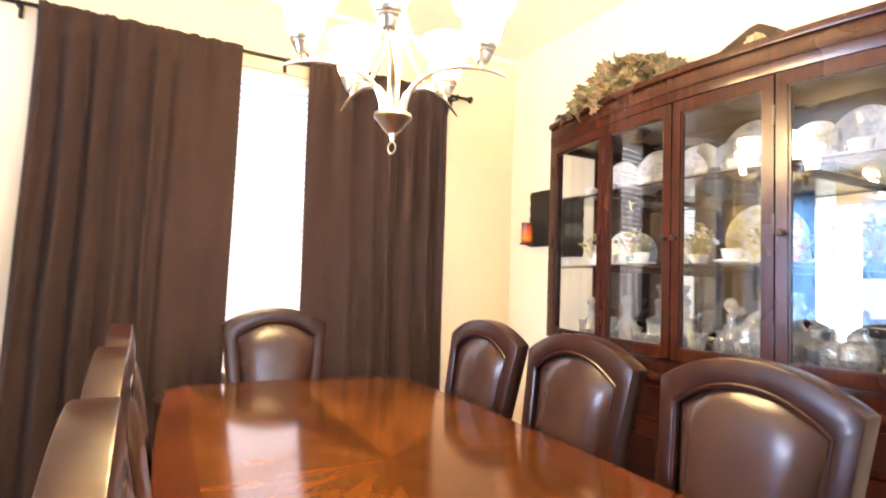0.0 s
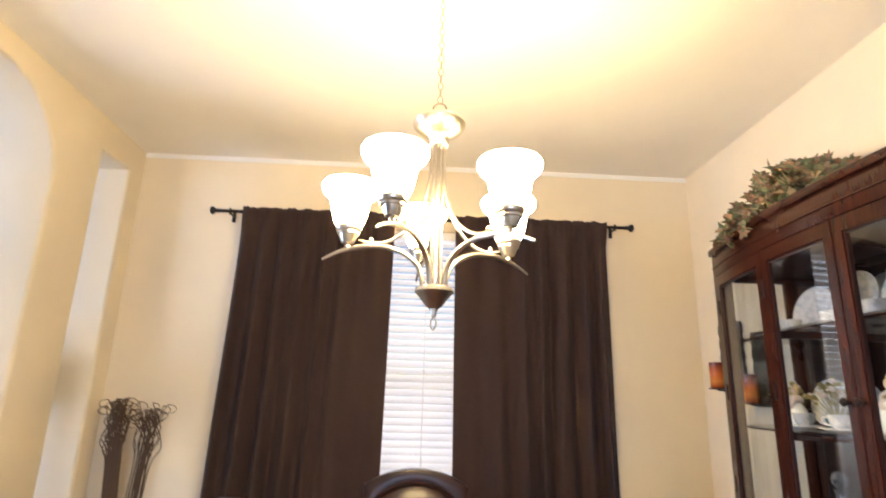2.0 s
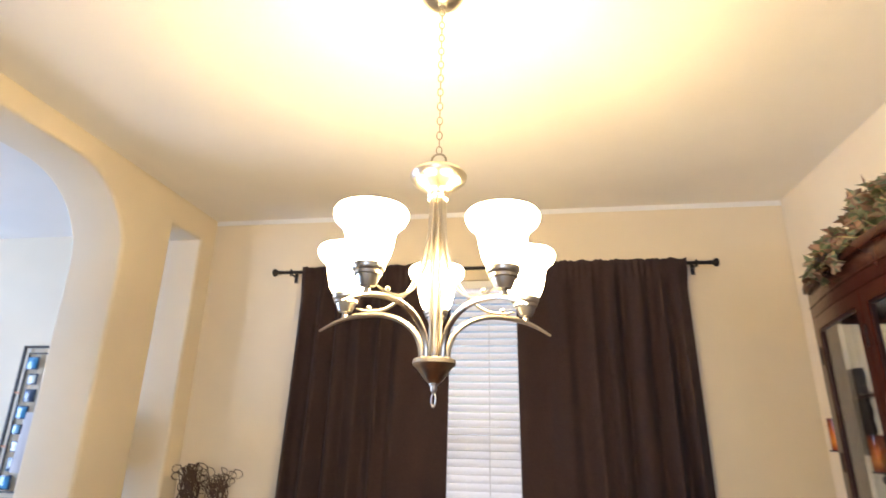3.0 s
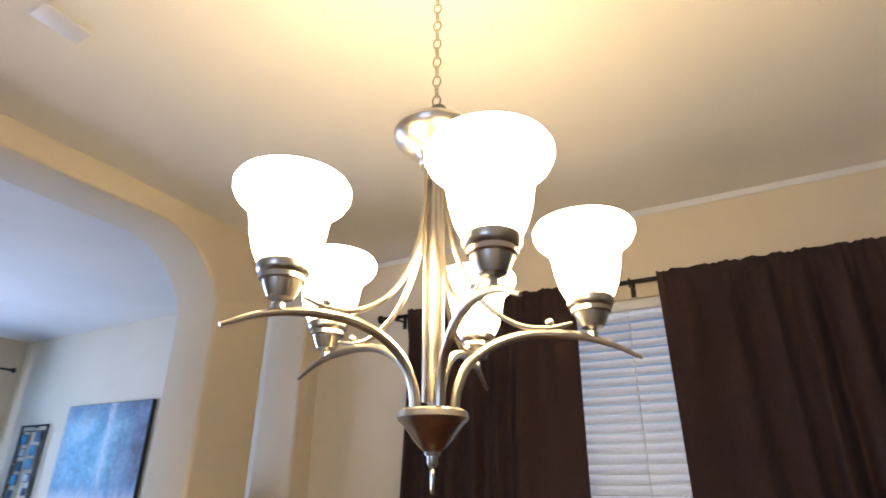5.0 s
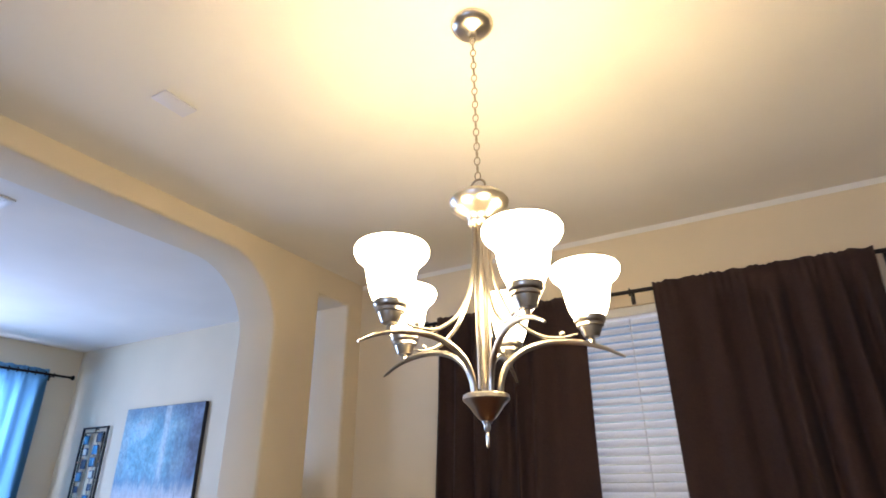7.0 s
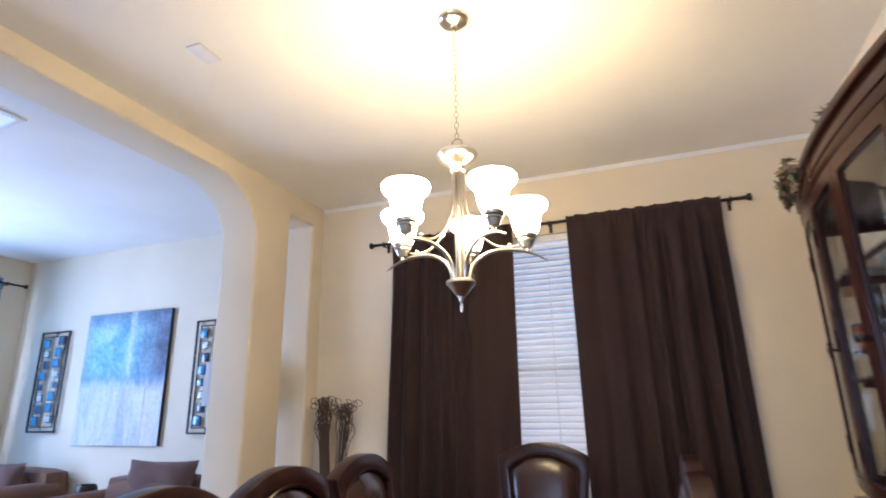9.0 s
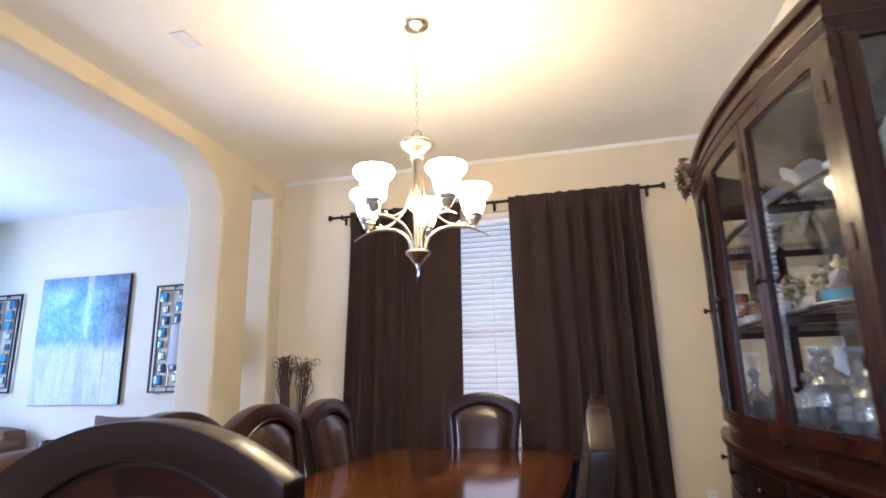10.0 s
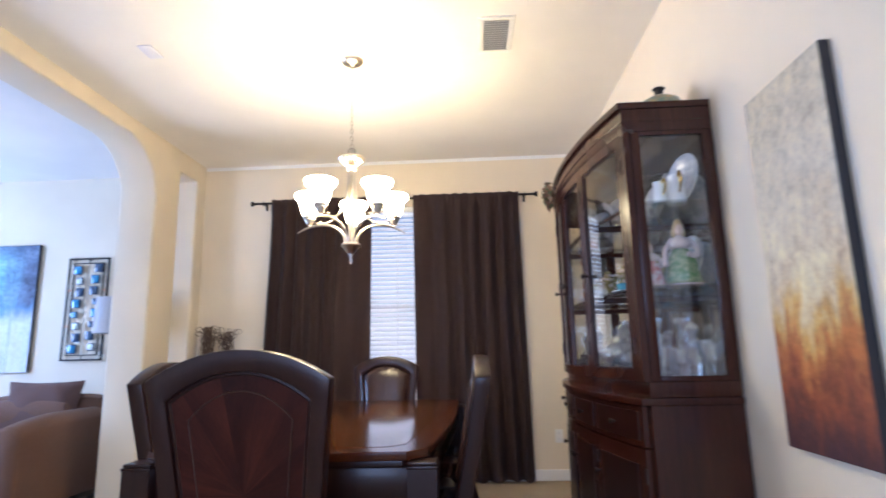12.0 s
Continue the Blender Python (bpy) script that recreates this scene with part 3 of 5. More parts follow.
def dining_table():
    t = thing("dining_table", pose(0.915, 1.73, 0, 0, 0, -1.5), "polished reddish wooden dining table with sunburst veneer", "table")
    outer, inner = table_outline(0.57, 1.18, 0.045, 0.02, 0.075), table_outline(0.47, 1.08, 0.04, 0.018, 0.065)
    part("tabletop", slab(outer, 0.742, 0.7765, 0.006), M_TABLE_EDGE, t)
    part("veneer_panel", slab(inner, 0.774, 0.7785, 0.001), M_TABLE, t, "glossy sunburst veneer")
    part("edge_moulding", slab(table_outline(0.55, 1.16, 0.04, 0.02, 0.075), 0.715, 0.742, 0.008), M_CHAIRWOOD, t)
    for x in (-0.555, 0.555):
        part("apron", box_bm(x - 0.014, -1.09, 0.60, x + 0.014, 1.09, 0.714, 0.003), M_CHAIRWOOD, t)
    for y in (-1.145, 1.145):
        part("apron", box_bm(-0.50, y - 0.014, 0.60, 0.50, y + 0.014, 0.714, 0.003), M_CHAIRWOOD, t)
    for x in (-0.557, 0.557):
        for y in (-1.147, 1.147):
            bm = bmesh.new()
            for z0, z1, h0, h1 in ((0.0, 0.05, 0.044, 0.046), (0.05, 0.56, 0.040, 0.050), (0.56, 0.715, 0.056, 0.056)):
                made = bmesh.ops.create_cube(bm, size=1)
                for v in made["verts"]:
                    h = h1 if v.co.z > 0 else h0
                    v.co = Vector((x + (h if v.co.x > 0 else -h), y + (h if v.co.y > 0 else -h), z1 if v.co.z > 0 else z0))
            leg = part("leg", bm, M_CHAIRWOOD, t)
            cap = box_bm(x - 0.060, y - 0.060, 0.7155, x + 0.060, y + 0.060, 0.727, 0.003)
            box_bm(x - 0.054, y - 0.054, 0.7275, x + 0.054, y + 0.054, 0.7405, 0.003, bm=cap)
            part("leg_cap", cap, M_CHAIRWOOD, leg)


dining_table()


# ---- dining chairs ----


def chair_half(z, inset=0.0):
    s = max(0.0, (z - 0.42) / 0.64)
    return 0.222 + 0.055 * s ** 1.4 - inset


def chair_rake(z):
    s = (z - 0.42) / 0.72
    return 0.135 - 0.165 * s + 0.035 * s * s


def back_outline(zb, zc, za, inset, n=16, m=18):
    """The back's outline from lower left over the arched top to lower right: x, z pairs."""
    pts = []
    for i in range(n):
        z = zb + (zc - zb) * i / n
        pts.append((-chair_half(z, inset), z))
    h = chair_half(zc, inset)
    for i in range(m + 1):
        u = -1 + 2 * i / m
        pts.append((h * u, zc + (za - zc) * (1 - abs(u) ** 2.1)))
    for i in range(n - 1, -1, -1):
        z = zb + (zc - zb) * i / n
        pts.append((chair_half(z, inset), z))
    return pts


def back_at(x, z, d):
    """A point of the raked, slightly hollow back, d metres in front of its rear face."""
    return Vector((x, chair_rake(z) + d - 0.22 * x * x + 0.015, z))


def ring_bm(a, b, d0, d1):
    bm = bmesh.new()
    loops = [[bm.verts.new(back_at(x, z, d)) for x, z in o] for o, d in ((a, d0), (a, d1), (b, d1), (b, d0))]
    for p, q in zip(loops, loops[1:] + loops[:1]):
        for i in range(len(a) - 1):
            bm.faces.new((p[i], p[i + 1], q[i + 1], q[i]))
    for i in (0, -1):
        bm.faces.new([l[i] for l in loops])
    bmesh.ops.recalc_face_normals(bm, faces=bm.faces)
    es = [e for e in bm.edges if len(e.link_faces) == 2 and e.calc_face_angle(0) > radians(50)]
    bmesh.ops.bevel(bm, geom=es, offset=0.005, segments=2, affect="EDGES", profile=0.5)
    return bm


def panel_bm(zb, zc, za, inset, d, puff, thick, nx=18, nz=22):
    """A panel that fills the back's frame, puffed by a cushion's depth, closed at the rear."""
    bm = bmesh.new()
    sides = []
    for sgn, p in ((1, puff), (0, 0)):
        rows = []
        for j in range(nz + 1):
            v = j / nz
            row = []
            for i in range(nx + 1):
                u = -1 + 2 * i / nx
                top = zc + (za - zc) * (1 - abs(u) ** 2.1)
                z = zb + (top - zb) * v
                h = chair_half(min(z, zc), inset)
                bulge = p * (1 - abs(u) ** 5) * (1 - abs(2 * v - 1) ** 6)
                dd = d + bulge if sgn else d - thick
                row.append(bm.verts.new(back_at(h * u, z, dd)))
            rows.append(row)
        for a, b in zip(rows, rows[1:]):
            for i in range(nx):
                f = (a[i], a[i + 1], b[i + 1], b[i])
                bm.faces.new(f if sgn else f[::-1])
        sides.append([r[0] for r in rows] + rows[-1][1:] + [r[-1] for r in rows[-2::-1]] + rows[0][-2:0:-1])
    a, b = sides
    for i in range(len(a)):
        j = (i + 1) % len(a)
        bm.faces.new((a[i], a[j], b[j], b[i]))
    bmesh.ops.recalc_face_normals(bm, faces=bm.faces)
    return bm


def dining_chair():
    """Faces +y; the origin is on the floor under the top of its back."""
    c = thing("dining_chair", Matrix(), "dark wooden dining chair with brown leather seat and back", "chair", "chairs round the table")
    zb, zc, za = 0.40, 1.036, 1.124
    part("back_frame", ring_bm(back_outline(zb, zc, za, 0), back_outline(zb + 0.001, zc - 0.058, za - 0.064, 0.052), -0.004, 0.062), M_CHAIRWOOD, c)
    part("back_cushion", panel_bm(0.5, zc - 0.066, za - 0.072, 0.066, 0.038, 0.034, 0.012), M_LEATHER, c, "padded brown leather back")
    part("back_veneer", panel_bm(0.5, zc - 0.058, za - 0.064, 0.05, 0.02, 0.0, 0.008), M_CHAIR_BURST, c, "sunburst veneer on the rear")
    for d, r in ((0.056, 0.0075), (0.046, 0.006), (0.012, 0.006)):
        line = [back_at(x, z, d) for x, z in back_outline(0.5, zc - 0.063, za - 0.069, 0.057)]
        part("bead", tube_bm(line, r, 6), M_CHAIRWOOD, c)
    line = [back_at(x, z, 0.011) for x, z in back_outline(0.5, zc - 0.115, za - 0.12, 0.105)]
    part("inlay_line", tube_bm(line, 0.0026, 4), M_INLAY, c)
    part("lower_rail", box_bm(-0.17, 0.13, 0.44, 0.17, 0.165, 0.505, 0.006), M_CHAIRWOOD, c)
    bm = bmesh.new()
    nx, ny, rows = 14, 12, []
    for j in range(ny + 1):
        row = []
        for i in range(nx + 1):
            u, v = -1 + 2 * i / nx, -1 + 2 * j / ny
            w = 0.235 + 0.025 * (v + 1) / 2
            row.append(bm.verts.new((u * w, 0.40 + v * 0.225, 0.455 + 0.045 * (1 - u ** 6) ** 0.5 * (1 - v ** 6) ** 0.5)))
        rows.append(row)
    for a, b in zip(rows, rows[1:]):
        for i in range(nx):
            bm.faces.new((a[i], a[i + 1], b[i + 1], b[i]))
    part("seat", bm, M_LEATHER, c, "padded brown leather seat")
    part("seat_frame", box_bm(-0.235, 0.165, 0.385, 0.235, 0.622, 0.457, 0.006), M_CHAIRWOOD, c)
    for x in (-0.22, 0.22):
        part("leg", tube_bm([(x, 0.60, 0.386), (x, 0.60, 0.2), (x * 1.02, 0.605, 0)], [0.034, 0.03, 0.022], 4), M_CHAIRWOOD, c)
        part("leg", tube_bm([(x * 0.95, 0.165, 0.44), (x * 0.95, 0.14, 0.25), (x * 0.97, 0.07, 0)], [0.03, 0.03, 0.024], 4), M_CHAIRWOOD, c)
    return c


chair = dining_chair()
chair.matrix_world = pose(0.90, 3.20, 0, 0, 0, 180)
copy_thing(chair, pose(0.935, -0.005, 0, 0, 0, 0) @ Matrix.Scale(1.034, 4))
for x, y, a in ((0.15, 0.97, -90), (0.15, 1.57, -91), (0.15, 2.19, -90), (1.73, 1.0, 90), (1.728, 1.65, 90), (1.735, 2.29, 91)):
    copy_thing(chair, pose(x, y, 0, 0, 0, a))


# ---- chandelier ----


def chain_link(bm, z, turn, length=0.036, width=0.0085, r=0.0021):
    pts = []
    for i in range(17):
        a = 2 * math.pi * i / 16
        x, zz = width * math.cos(a), (length / 2 - width * 0.4) * math.sin(a)
        pts.append(Matrix.Rotation(turn, 3, "Z") @ Vector((x, 0, z + zz)))
    tube_bm(pts, r, 6, bm, up=(math.sin(turn), math.cos(turn), 0.2))


def chandelier():
    c = thing("chandelier", Matrix.Translation((0.909, 1.677, 0)), "lit brushed nickel chandelier with five white bell shades", "chandelier")
    part("canopy", lathe_bm([(0.0, 2.998), (0.012, 2.998), (0.015, 3.008), (0.022, 3.013), (0.046, 3.018), (0.064, 3.029), (0.072, 3.042), (0.072, 3.0495), (0, 3.0495)], 40), M_NICKEL, c)
    bm, z, k = bmesh.new(), 2.452, 0
    while z < 3.0:
        chain_link(bm, z, 0.2 + (math.pi / 2 if k % 2 else 0))
        z += 0.0262
        k += 1
    part("chain", bm, M_CHAIN, c)
    part("top_ring", tube_bm([(0.022 * math.cos(a), 0.0, 2.418 + 0.022 * math.sin(a)) for a in (2 * math.pi * i / 20 for i in range(21))], 0.0034, 8, up=(0, 1, 0)), M_CHAIN, c)
    part("vase_cap", lathe_bm([(0, 2.396), (0.016, 2.395), (0.050, 2.389), (0.077, 2.377), (0.087, 2.363), (0.084, 2.350), (0.068, 2.334), (0.046, 2.320), (0.034, 2.310), (0.031, 2.301), (0.034, 2.296), (0.03, 2.288), (0.0, 2.287)], 40), M_NICKEL, c)
    part("column", lathe_bm([(0, 2.29), (0.009, 2.29), (0.009, 1.815), (0, 1.815)], 16), M_NICKEL, c)
    for k in range(5):
        a = radians(253 + 36 + 72 * k)
        part("rod", tube_bm([(0.017 * math.cos(a), 0.017 * math.sin(a), 2.29), (0.015 * math.cos(a), 0.015 * math.sin(a), 1.83)], 0.0045, 8), M_NICKEL, c)
    DROP = Matrix.Translation((0, 0, -0.018))
    part("dish", lathe_bm([(0, 1.838), (0.03, 1.838), (0.051, 1.836), (0.058, 1.832), (0.060, 1.822), (0.057, 1.817), (0.050, 1.811), (0.041, 1.800), (0.031, 1.786), (0.022, 1.776), (0.014, 1.770), (0.0125, 1.764), (0, 1.762)], 36, DROP), M_NICKEL, c)
    part("finial", lathe_bm([(0, 1.766), (0.009, 1.766), (0.009, 1.752), (0.006, 1.746), (0.0, 1.744)], 16, DROP), M_NICKEL, c)
    part("bottom_ring", tube_bm([(-0.0076 * math.cos(a), 0.0118 * math.cos(a), 1.709 + 0.018 * math.sin(a)) for a in (2 * math.pi * i / 20 for i in range(21))], 0.0026, 8, up=(0.84, 0.54, 0)), M_NICKEL, c)
    low = smooth_curve([(0.036, 0, 1.834), (0.042, 0, 1.875), (0.062, 0, 1.915), (0.105, 0, 1.948), (0.165, 0, 1.966), (0.24, 0, 1.966), (0.305, 0, 1.951), (0.36, 0, 1.926)], 5)
    lr = [0.0085 if i < 24 else 0.0085 - 0.0052 * (i - 24) / (len(low) - 25) for i in range(len(low))]
    high = smooth_curve([(0.021, 0, 2.315), (0.026, 0, 2.20), (0.044, 0, 2.11), (0.085, 0, 2.03), (0.145, 0, 1.985), (0.20, 0, 1.978), (0.245, 0, 1.988)], 5)
    for k in range(5):
        m = Matrix.Translation((0, 0, -0.02)) @ Matrix.Rotation(radians(243 + 72 * k), 4, "Z")
        arm = part("arm", tube_bm([m @ p for p in low], lr, 10, flat=1.0), M_NICKEL, c)
        part("upper_arm", tube_bm([m @ p for p in high], [0.0052] * (len(high) - 6) + [0.005, 0.0046, 0.004, 0.0035, 0.003, 0.0025], 8), M_NICKEL, arm)
        at = m @ Matrix.Translation((0.28, 0, 0))
        bead = bmesh.new()
        bmesh.ops.create_uvsphere(bead, u_segments=12, v_segments=8, radius=0.0075, matrix=m @ Matrix.Translation((0.205, 0, 1.988)))
        part("ball", bead, M_NICKEL, arm)
        cup = [(0, 1.962), (0.008, 1.962), (0.0085, 1.972), (0.006, 1.976), (0.02, 1.979), (0.026, 1.992), (0.030, 2.004), (0.035, 2.006), (0.035, 2.014), (0.038, 2.016), (0.041, 2.022), (0.041, 2.032), (0.038, 2.036), (0.0, 2.036)]
        part("socket_cup", lathe_bm(cup, 28, at), M_NICKEL, c)
        out = [(0.036, 2.034), (0.044, 2.042), (0.053, 2.062), (0.060, 2.090), (0.064, 2.116), (0.067, 2.128), (0.076, 2.138), (0.089, 2.150), (0.0955, 2.163), (0.096, 2.174), (0.091, 2.183)]
        inn = [(0.086, 2.181), (0.090, 2.172), (0.089, 2.164), (0.083, 2.154), (0.070, 2.143), (0.062, 2.130), (0.059, 2.114), (0.055, 2.090), (0.048, 2.063), (0.04, 2.046), (0.0, 2.042)]
        part("shade", lathe_bm(out + inn, 40, at @ Matrix.Translation((0, 0, 2.034 * 0.02 - 0.005)) @ Matrix.Diagonal((0.98, 0.98, 0.98, 1))), M_SHADE, c, "glowing frosted white glass bell shade")
        spot = c.matrix_world @ at @ Vector((0, 0, 2.147))
        lamp("bulb_light", "POINT", Matrix.Translation(spot), BULB, (1.0, 0.74, 0.35), radius=0.03)


chandelier()


# ---- china cabinet ----
CY0, CY1, CXE, CBOW = 0.76, 2.67, 2.35, 0.13       # ends in y, front at the ends, bow of the front
CMID = (CY0 + CY1) / 2


def front_x(y, extra=0.0):
    s = (y - CMID) / ((CY1 - CY0) / 2)
    return CXE - CBOW * (1 - s * s) - extra


def bowed(y0, y1, z0, z1, d0, d1, n=8, bm=None):
    """A block bent along the bowed front, from depth d0 behind the front line to d1 behind it (negative: proud)."""
    bm = bm or bmesh.new()
    rings = []
    for i in range(n + 1):
        y = y0 + (y1 - y0) * i / n
        rings.append([bm.verts.new((front_x(y) + d, y, z)) for d, z in ((d0, z0), (d1, z0), (d1, z1), (d0, z1))])
    for a, b in zip(rings, rings[1:]):
        for k in range(4):
            bm.faces.new((a[k], a[(k + 1) % 4], b[(k + 1) % 4], b[k]))
    bm.faces.new(rings[0])
    bm.faces.new(rings[-1][::-1])
    bmesh.ops.recalc_face_normals(bm, faces=bm.faces)
    return bm


def bowed_slab(z0, z1, proud, back=2.748, n=24, side=0.0):
    pts = [(back, CY0 - side)] + [(front_x(CY0 + (CY1 - CY0) * i / n) - proud, CY0 - side + (CY1 - CY0 + 2 * side) * i / n) for i in range(n + 1)] + [(back, CY1 + side)]
    bm = bmesh.new()
    solid(bm, [(x, y, z0) for x, y in pts], z1 - z0, (0, 0, 1))
    bmesh.ops.bevel(bm, geom=[e for e in bm.edges if abs(e.verts[0].co.z - e.verts[1].co.z) < 1e-6], offset=0.004, segments=2, affect="EDGES", profile=0.5)
    return bm


def knob(parent, y, z, proud=0.0):
    bm = lathe_bm([(0, 0), (0.006, 0), (0.006, 0.012), (0.013, 0.02), (0.014, 0.026), (0.01, 0.031), (0, 0.032)], 12, Matrix.Translation((front_x(y) - proud, y, z)) @ Matrix.Rotation(-math.pi / 2, 4, "Y"))
    part("knob", bm, M_BRONZE, parent, "dark bronze knob")


def china_cabinet():
    c = thing("china_cabinet", Matrix(), "tall reddish wooden china cabinet with a bowed glass front", "cabinet")
    part("plinth", bowed_slab(0.0, 0.09, 0.006), M_CHERRY, c)
    part("base_body", bowed_slab(0.09, 0.905, -0.022), M_CHERRY, c)
    part("waist_moulding", bowed_slab(0.905, 0.935, 0.018, side=0.008), M_CHERRY, c)
    part("hutch_floor", bowed_slab(0.935, 1.0, -0.022), M_CHERRY, c)
    part("frieze", bowed_slab(2.105, 2.215, 0.0), M_CHERRY, c)
    part("cornice", bowed_slab(2.215, 2.247, 0.014, side=0.004), M_CHERRY, c)
    part("frieze_bead", bowed_slab(2.150, 2.158, 0.005, side=0.002), M_CHERRY, c)
    part("back_board", box_bm(2.738, CY0 + 0.002, 1.0, 2.7495, CY1 - 0.002, 2.105), M_CHERRY, c)
    part("mirror_back", box_bm(2.731, CY0 + 0.05, 1.001, 2.7375, CY1 - 0.05, 2.103), M_MIRROR, c, "mirror glass inside the back")
    for s, ye in ((1, CY0), (-1, CY1)):
        y0, y1 = (ye, ye + 0.03) if s > 0 else (ye - 0.03, ye)
        bm = box_bm(2.3825, y0, 1.0, 2.425, y1, 2.105, 0.003)
        box_bm(2.70, y0, 1.0, 2.737, y1, 2.105, 0.003, bm=bm)
        box_bm(2.425, y0, 1.0, 2.70, y1, 1.022, 0.002, bm=bm)
        box_bm(2.425, y0, 2.085, 2.70, y1, 2.105, 0.002, bm=bm)
        e = part("end_frame", bm, M_CHERRY, c)
        p = part("pane", box_bm(2.423, (y0 + y1) / 2 - 0.002, 1.02, 2.702, (y0 + y1) / 2 + 0.002, 2.087), M_PANE, e, "clear side glass")
        p.visible_shadow = False
    cuts = (0.795, 1.28, 1.705, 2.13, 2.635)
    for i, (a, b) in enumerate(zip(cuts, cuts[1:])):
        a, b, st = a + 0.003, b - 0.003, 0.04
        bm = bowed(a, a + st, 1.003, 2.102, 0.0, 0.024)
        bowed(b - st, b, 1.003, 2.102, 0.0, 0.024, bm=bm)
        bowed(a + st, b - st, 1.003, 1.05, 0.0, 0.024, bm=bm)
        bowed(a + st, b - st, 2.052, 2.102, 0.0, 0.024, bm=bm)
        d = part("glass_door", bm, M_CHERRY, c)
        bm = bowed(a + st, a + st + 0.008, 1.05, 2.052, 0.006, 0.02)
        bowed(b - st - 0.008, b - st, 1.05, 2.052, 0.006, 0.02, bm=bm)
        bowed(a + st, b - st, 1.05, 1.058, 0.006, 0.02, bm=bm)
        bowed(a + st, b - st, 2.044, 2.052, 0.006, 0.02, bm=bm)
        part("glass_bead", bm, M_CHAIRWOOD, d)
        p = part("pane", bowed(a + st - 0.002, b - st + 0.002, 1.048, 2.054, 0.011, 0.014), M_PANE, d, "clear bowed glass")
        p.visible_shadow = False
        inner = b - 0.025 if i in (0, 1) else a + 0.025
        outer = a + 0.0 if i in (0, 1) else b - 0.0
        knob(d, inner, 1.515)
        for z in (1.15, 1.55, 1.95):
            part("hinge", bowed(outer - 0.005, outer + 0.005, z - 0.035, z + 0.035, -0.005, 0.004, 1), M_BRONZE, d)
        # drawer and lower door of the base
        dr = part("drawer", bowed(a, b, 0.735, 0.898, 0.003, 0.03), M_CHERRY, c)
        part("drawer_panel", bowed(a + 0.03, b - 0.03, 0.757, 0.876, -0.002, 0.01), M_CHAIRWOOD, dr)
        knob(dr, (a + b) / 2, 0.815)
        ld = part("lower_door", bowed(a, b, 0.10, 0.725, 0.003, 0.03), M_CHERRY, c)
        part("door_panel", bowed(a + 0.06, b - 0.06, 0.17, 0.66, -0.003, 0.01), M_CHAIRWOOD, ld)
        knob(ld, inner, 0.56)
        for z in (0.2, 0.62):
            part("hinge", bowed(outer - 0.005, outer + 0.005, z - 0.03, z + 0.03, -0.005, 0.004, 1), M_BRONZE, ld)
    # corner posts beside the doors
    for y0, y1 in ((CY0, 0.797), (2.633, CY1)):
        part("corner_post", bowed(y0, y1, 1.0, 2.105, 0.0, 0.03, 2), M_CHERRY, c)
    for z in (1.402, 1.782):
        pts = [(2.728, CY0 + 0.034)] + [(front_x(CY0 + 0.034 + (CY1 - CY0 - 0.068) * i / 20) + 0.05, CY0 + 0.034 + (CY1 - CY0 - 0.068) * i / 20) for i in range(21)] + [(2.728, CY1 - 0.034)]
        bm = solid(bmesh.new(), [(x, y, z) for x, y in pts], 0.008, (0, 0, 1))
        p = part("glass_shelf", bm, M_PANE, c, "clear glass shelf")
        p.visible_shadow = False
        for y in (1.28, 2.13):
            part("shelf_rail", box_bm(2.30, y - 0.012, z - 0.03, 2.728, y + 0.012, z - 0.001, 0.002), M_CHERRY, c)
        part("shelf_edge", bowed(0.84, 2.59, z - 0.006, z - 0.0005, 0.055, 0.075, 16), M_CHERRY, c)


china_cabinet()

# ---- china, figurines and crystal in the cabinet ----
S0, S1, S2 = 1.0005, 1.4105, 1.7905


def painted_china():
    k = Mat("painted_china", (0.8, 0.8, 0.8), 0.14)
    v = k.noise(28, 5, 0.7)
    k.colour(k.mix(k.ramp(v, (0.48, (0, 0, 0)), (0.60, (1, 1, 1))), (0.64, 0.63, 0.61), (0.42, 0.44, 0.46)))
    return k.m


def green_gilt():
    k = Mat("gilt_green_plate", (0.3, 0.34, 0.32), 0.2)
    k.colour(k.ramp(k.noise(30, 5, 0.6), (0.4, (0.62, 0.60, 0.5)), (0.6, (0.5, 0.42, 0.2))))
    return k.m


M_PAINTED, M_GILTPLATE = painted_china(), green_gilt()
M_DUSTY = Mat("dried_flower", (0.34, 0.29, 0.12), 0.9).m
M_CREAMFL = Mat("cream_blossom", (0.72, 0.62, 0.52), 0.9).m
M_SKIN = Mat("bisque", (0.62, 0.44, 0.34), 0.35).m
M_SHAWL = Mat("rose_cream_glaze", (0.62, 0.52, 0.48), 0.3).m


def flowered(name, ground, flower):
    k = Mat(name, ground, 0.28)
    k.colour(k.ramp(k.noise(38, 4, 0.6), (0.42, ground), (0.58, flower)))
    return k.m


M_GREENDRESS = flowered("green_glaze", (0.12, 0.24, 0.09), (0.34, 0.38, 0.22))
M_PINK = flowered("pink_glaze", (0.52, 0.17, 0.16), (0.62, 0.52, 0.50))
M_TEALBOWL = Mat("teal_glaze", (0.12, 0.36, 0.46), 0.2).m
M_HAIR = Mat("blond_glaze", (0.46, 0.32, 0.15), 0.3).m


def plate_bm(r):
    prof = [(0, 0.004), (r * 0.55, 0.004), (r * 0.62, 0.009), (r * 0.95, 0.018), (r, 0.021), (r * 0.99, 0.017), (r * 0.63, 0.004), (r * 0.5, 0), (0, 0)]
    return lathe_bm(prof, 40)


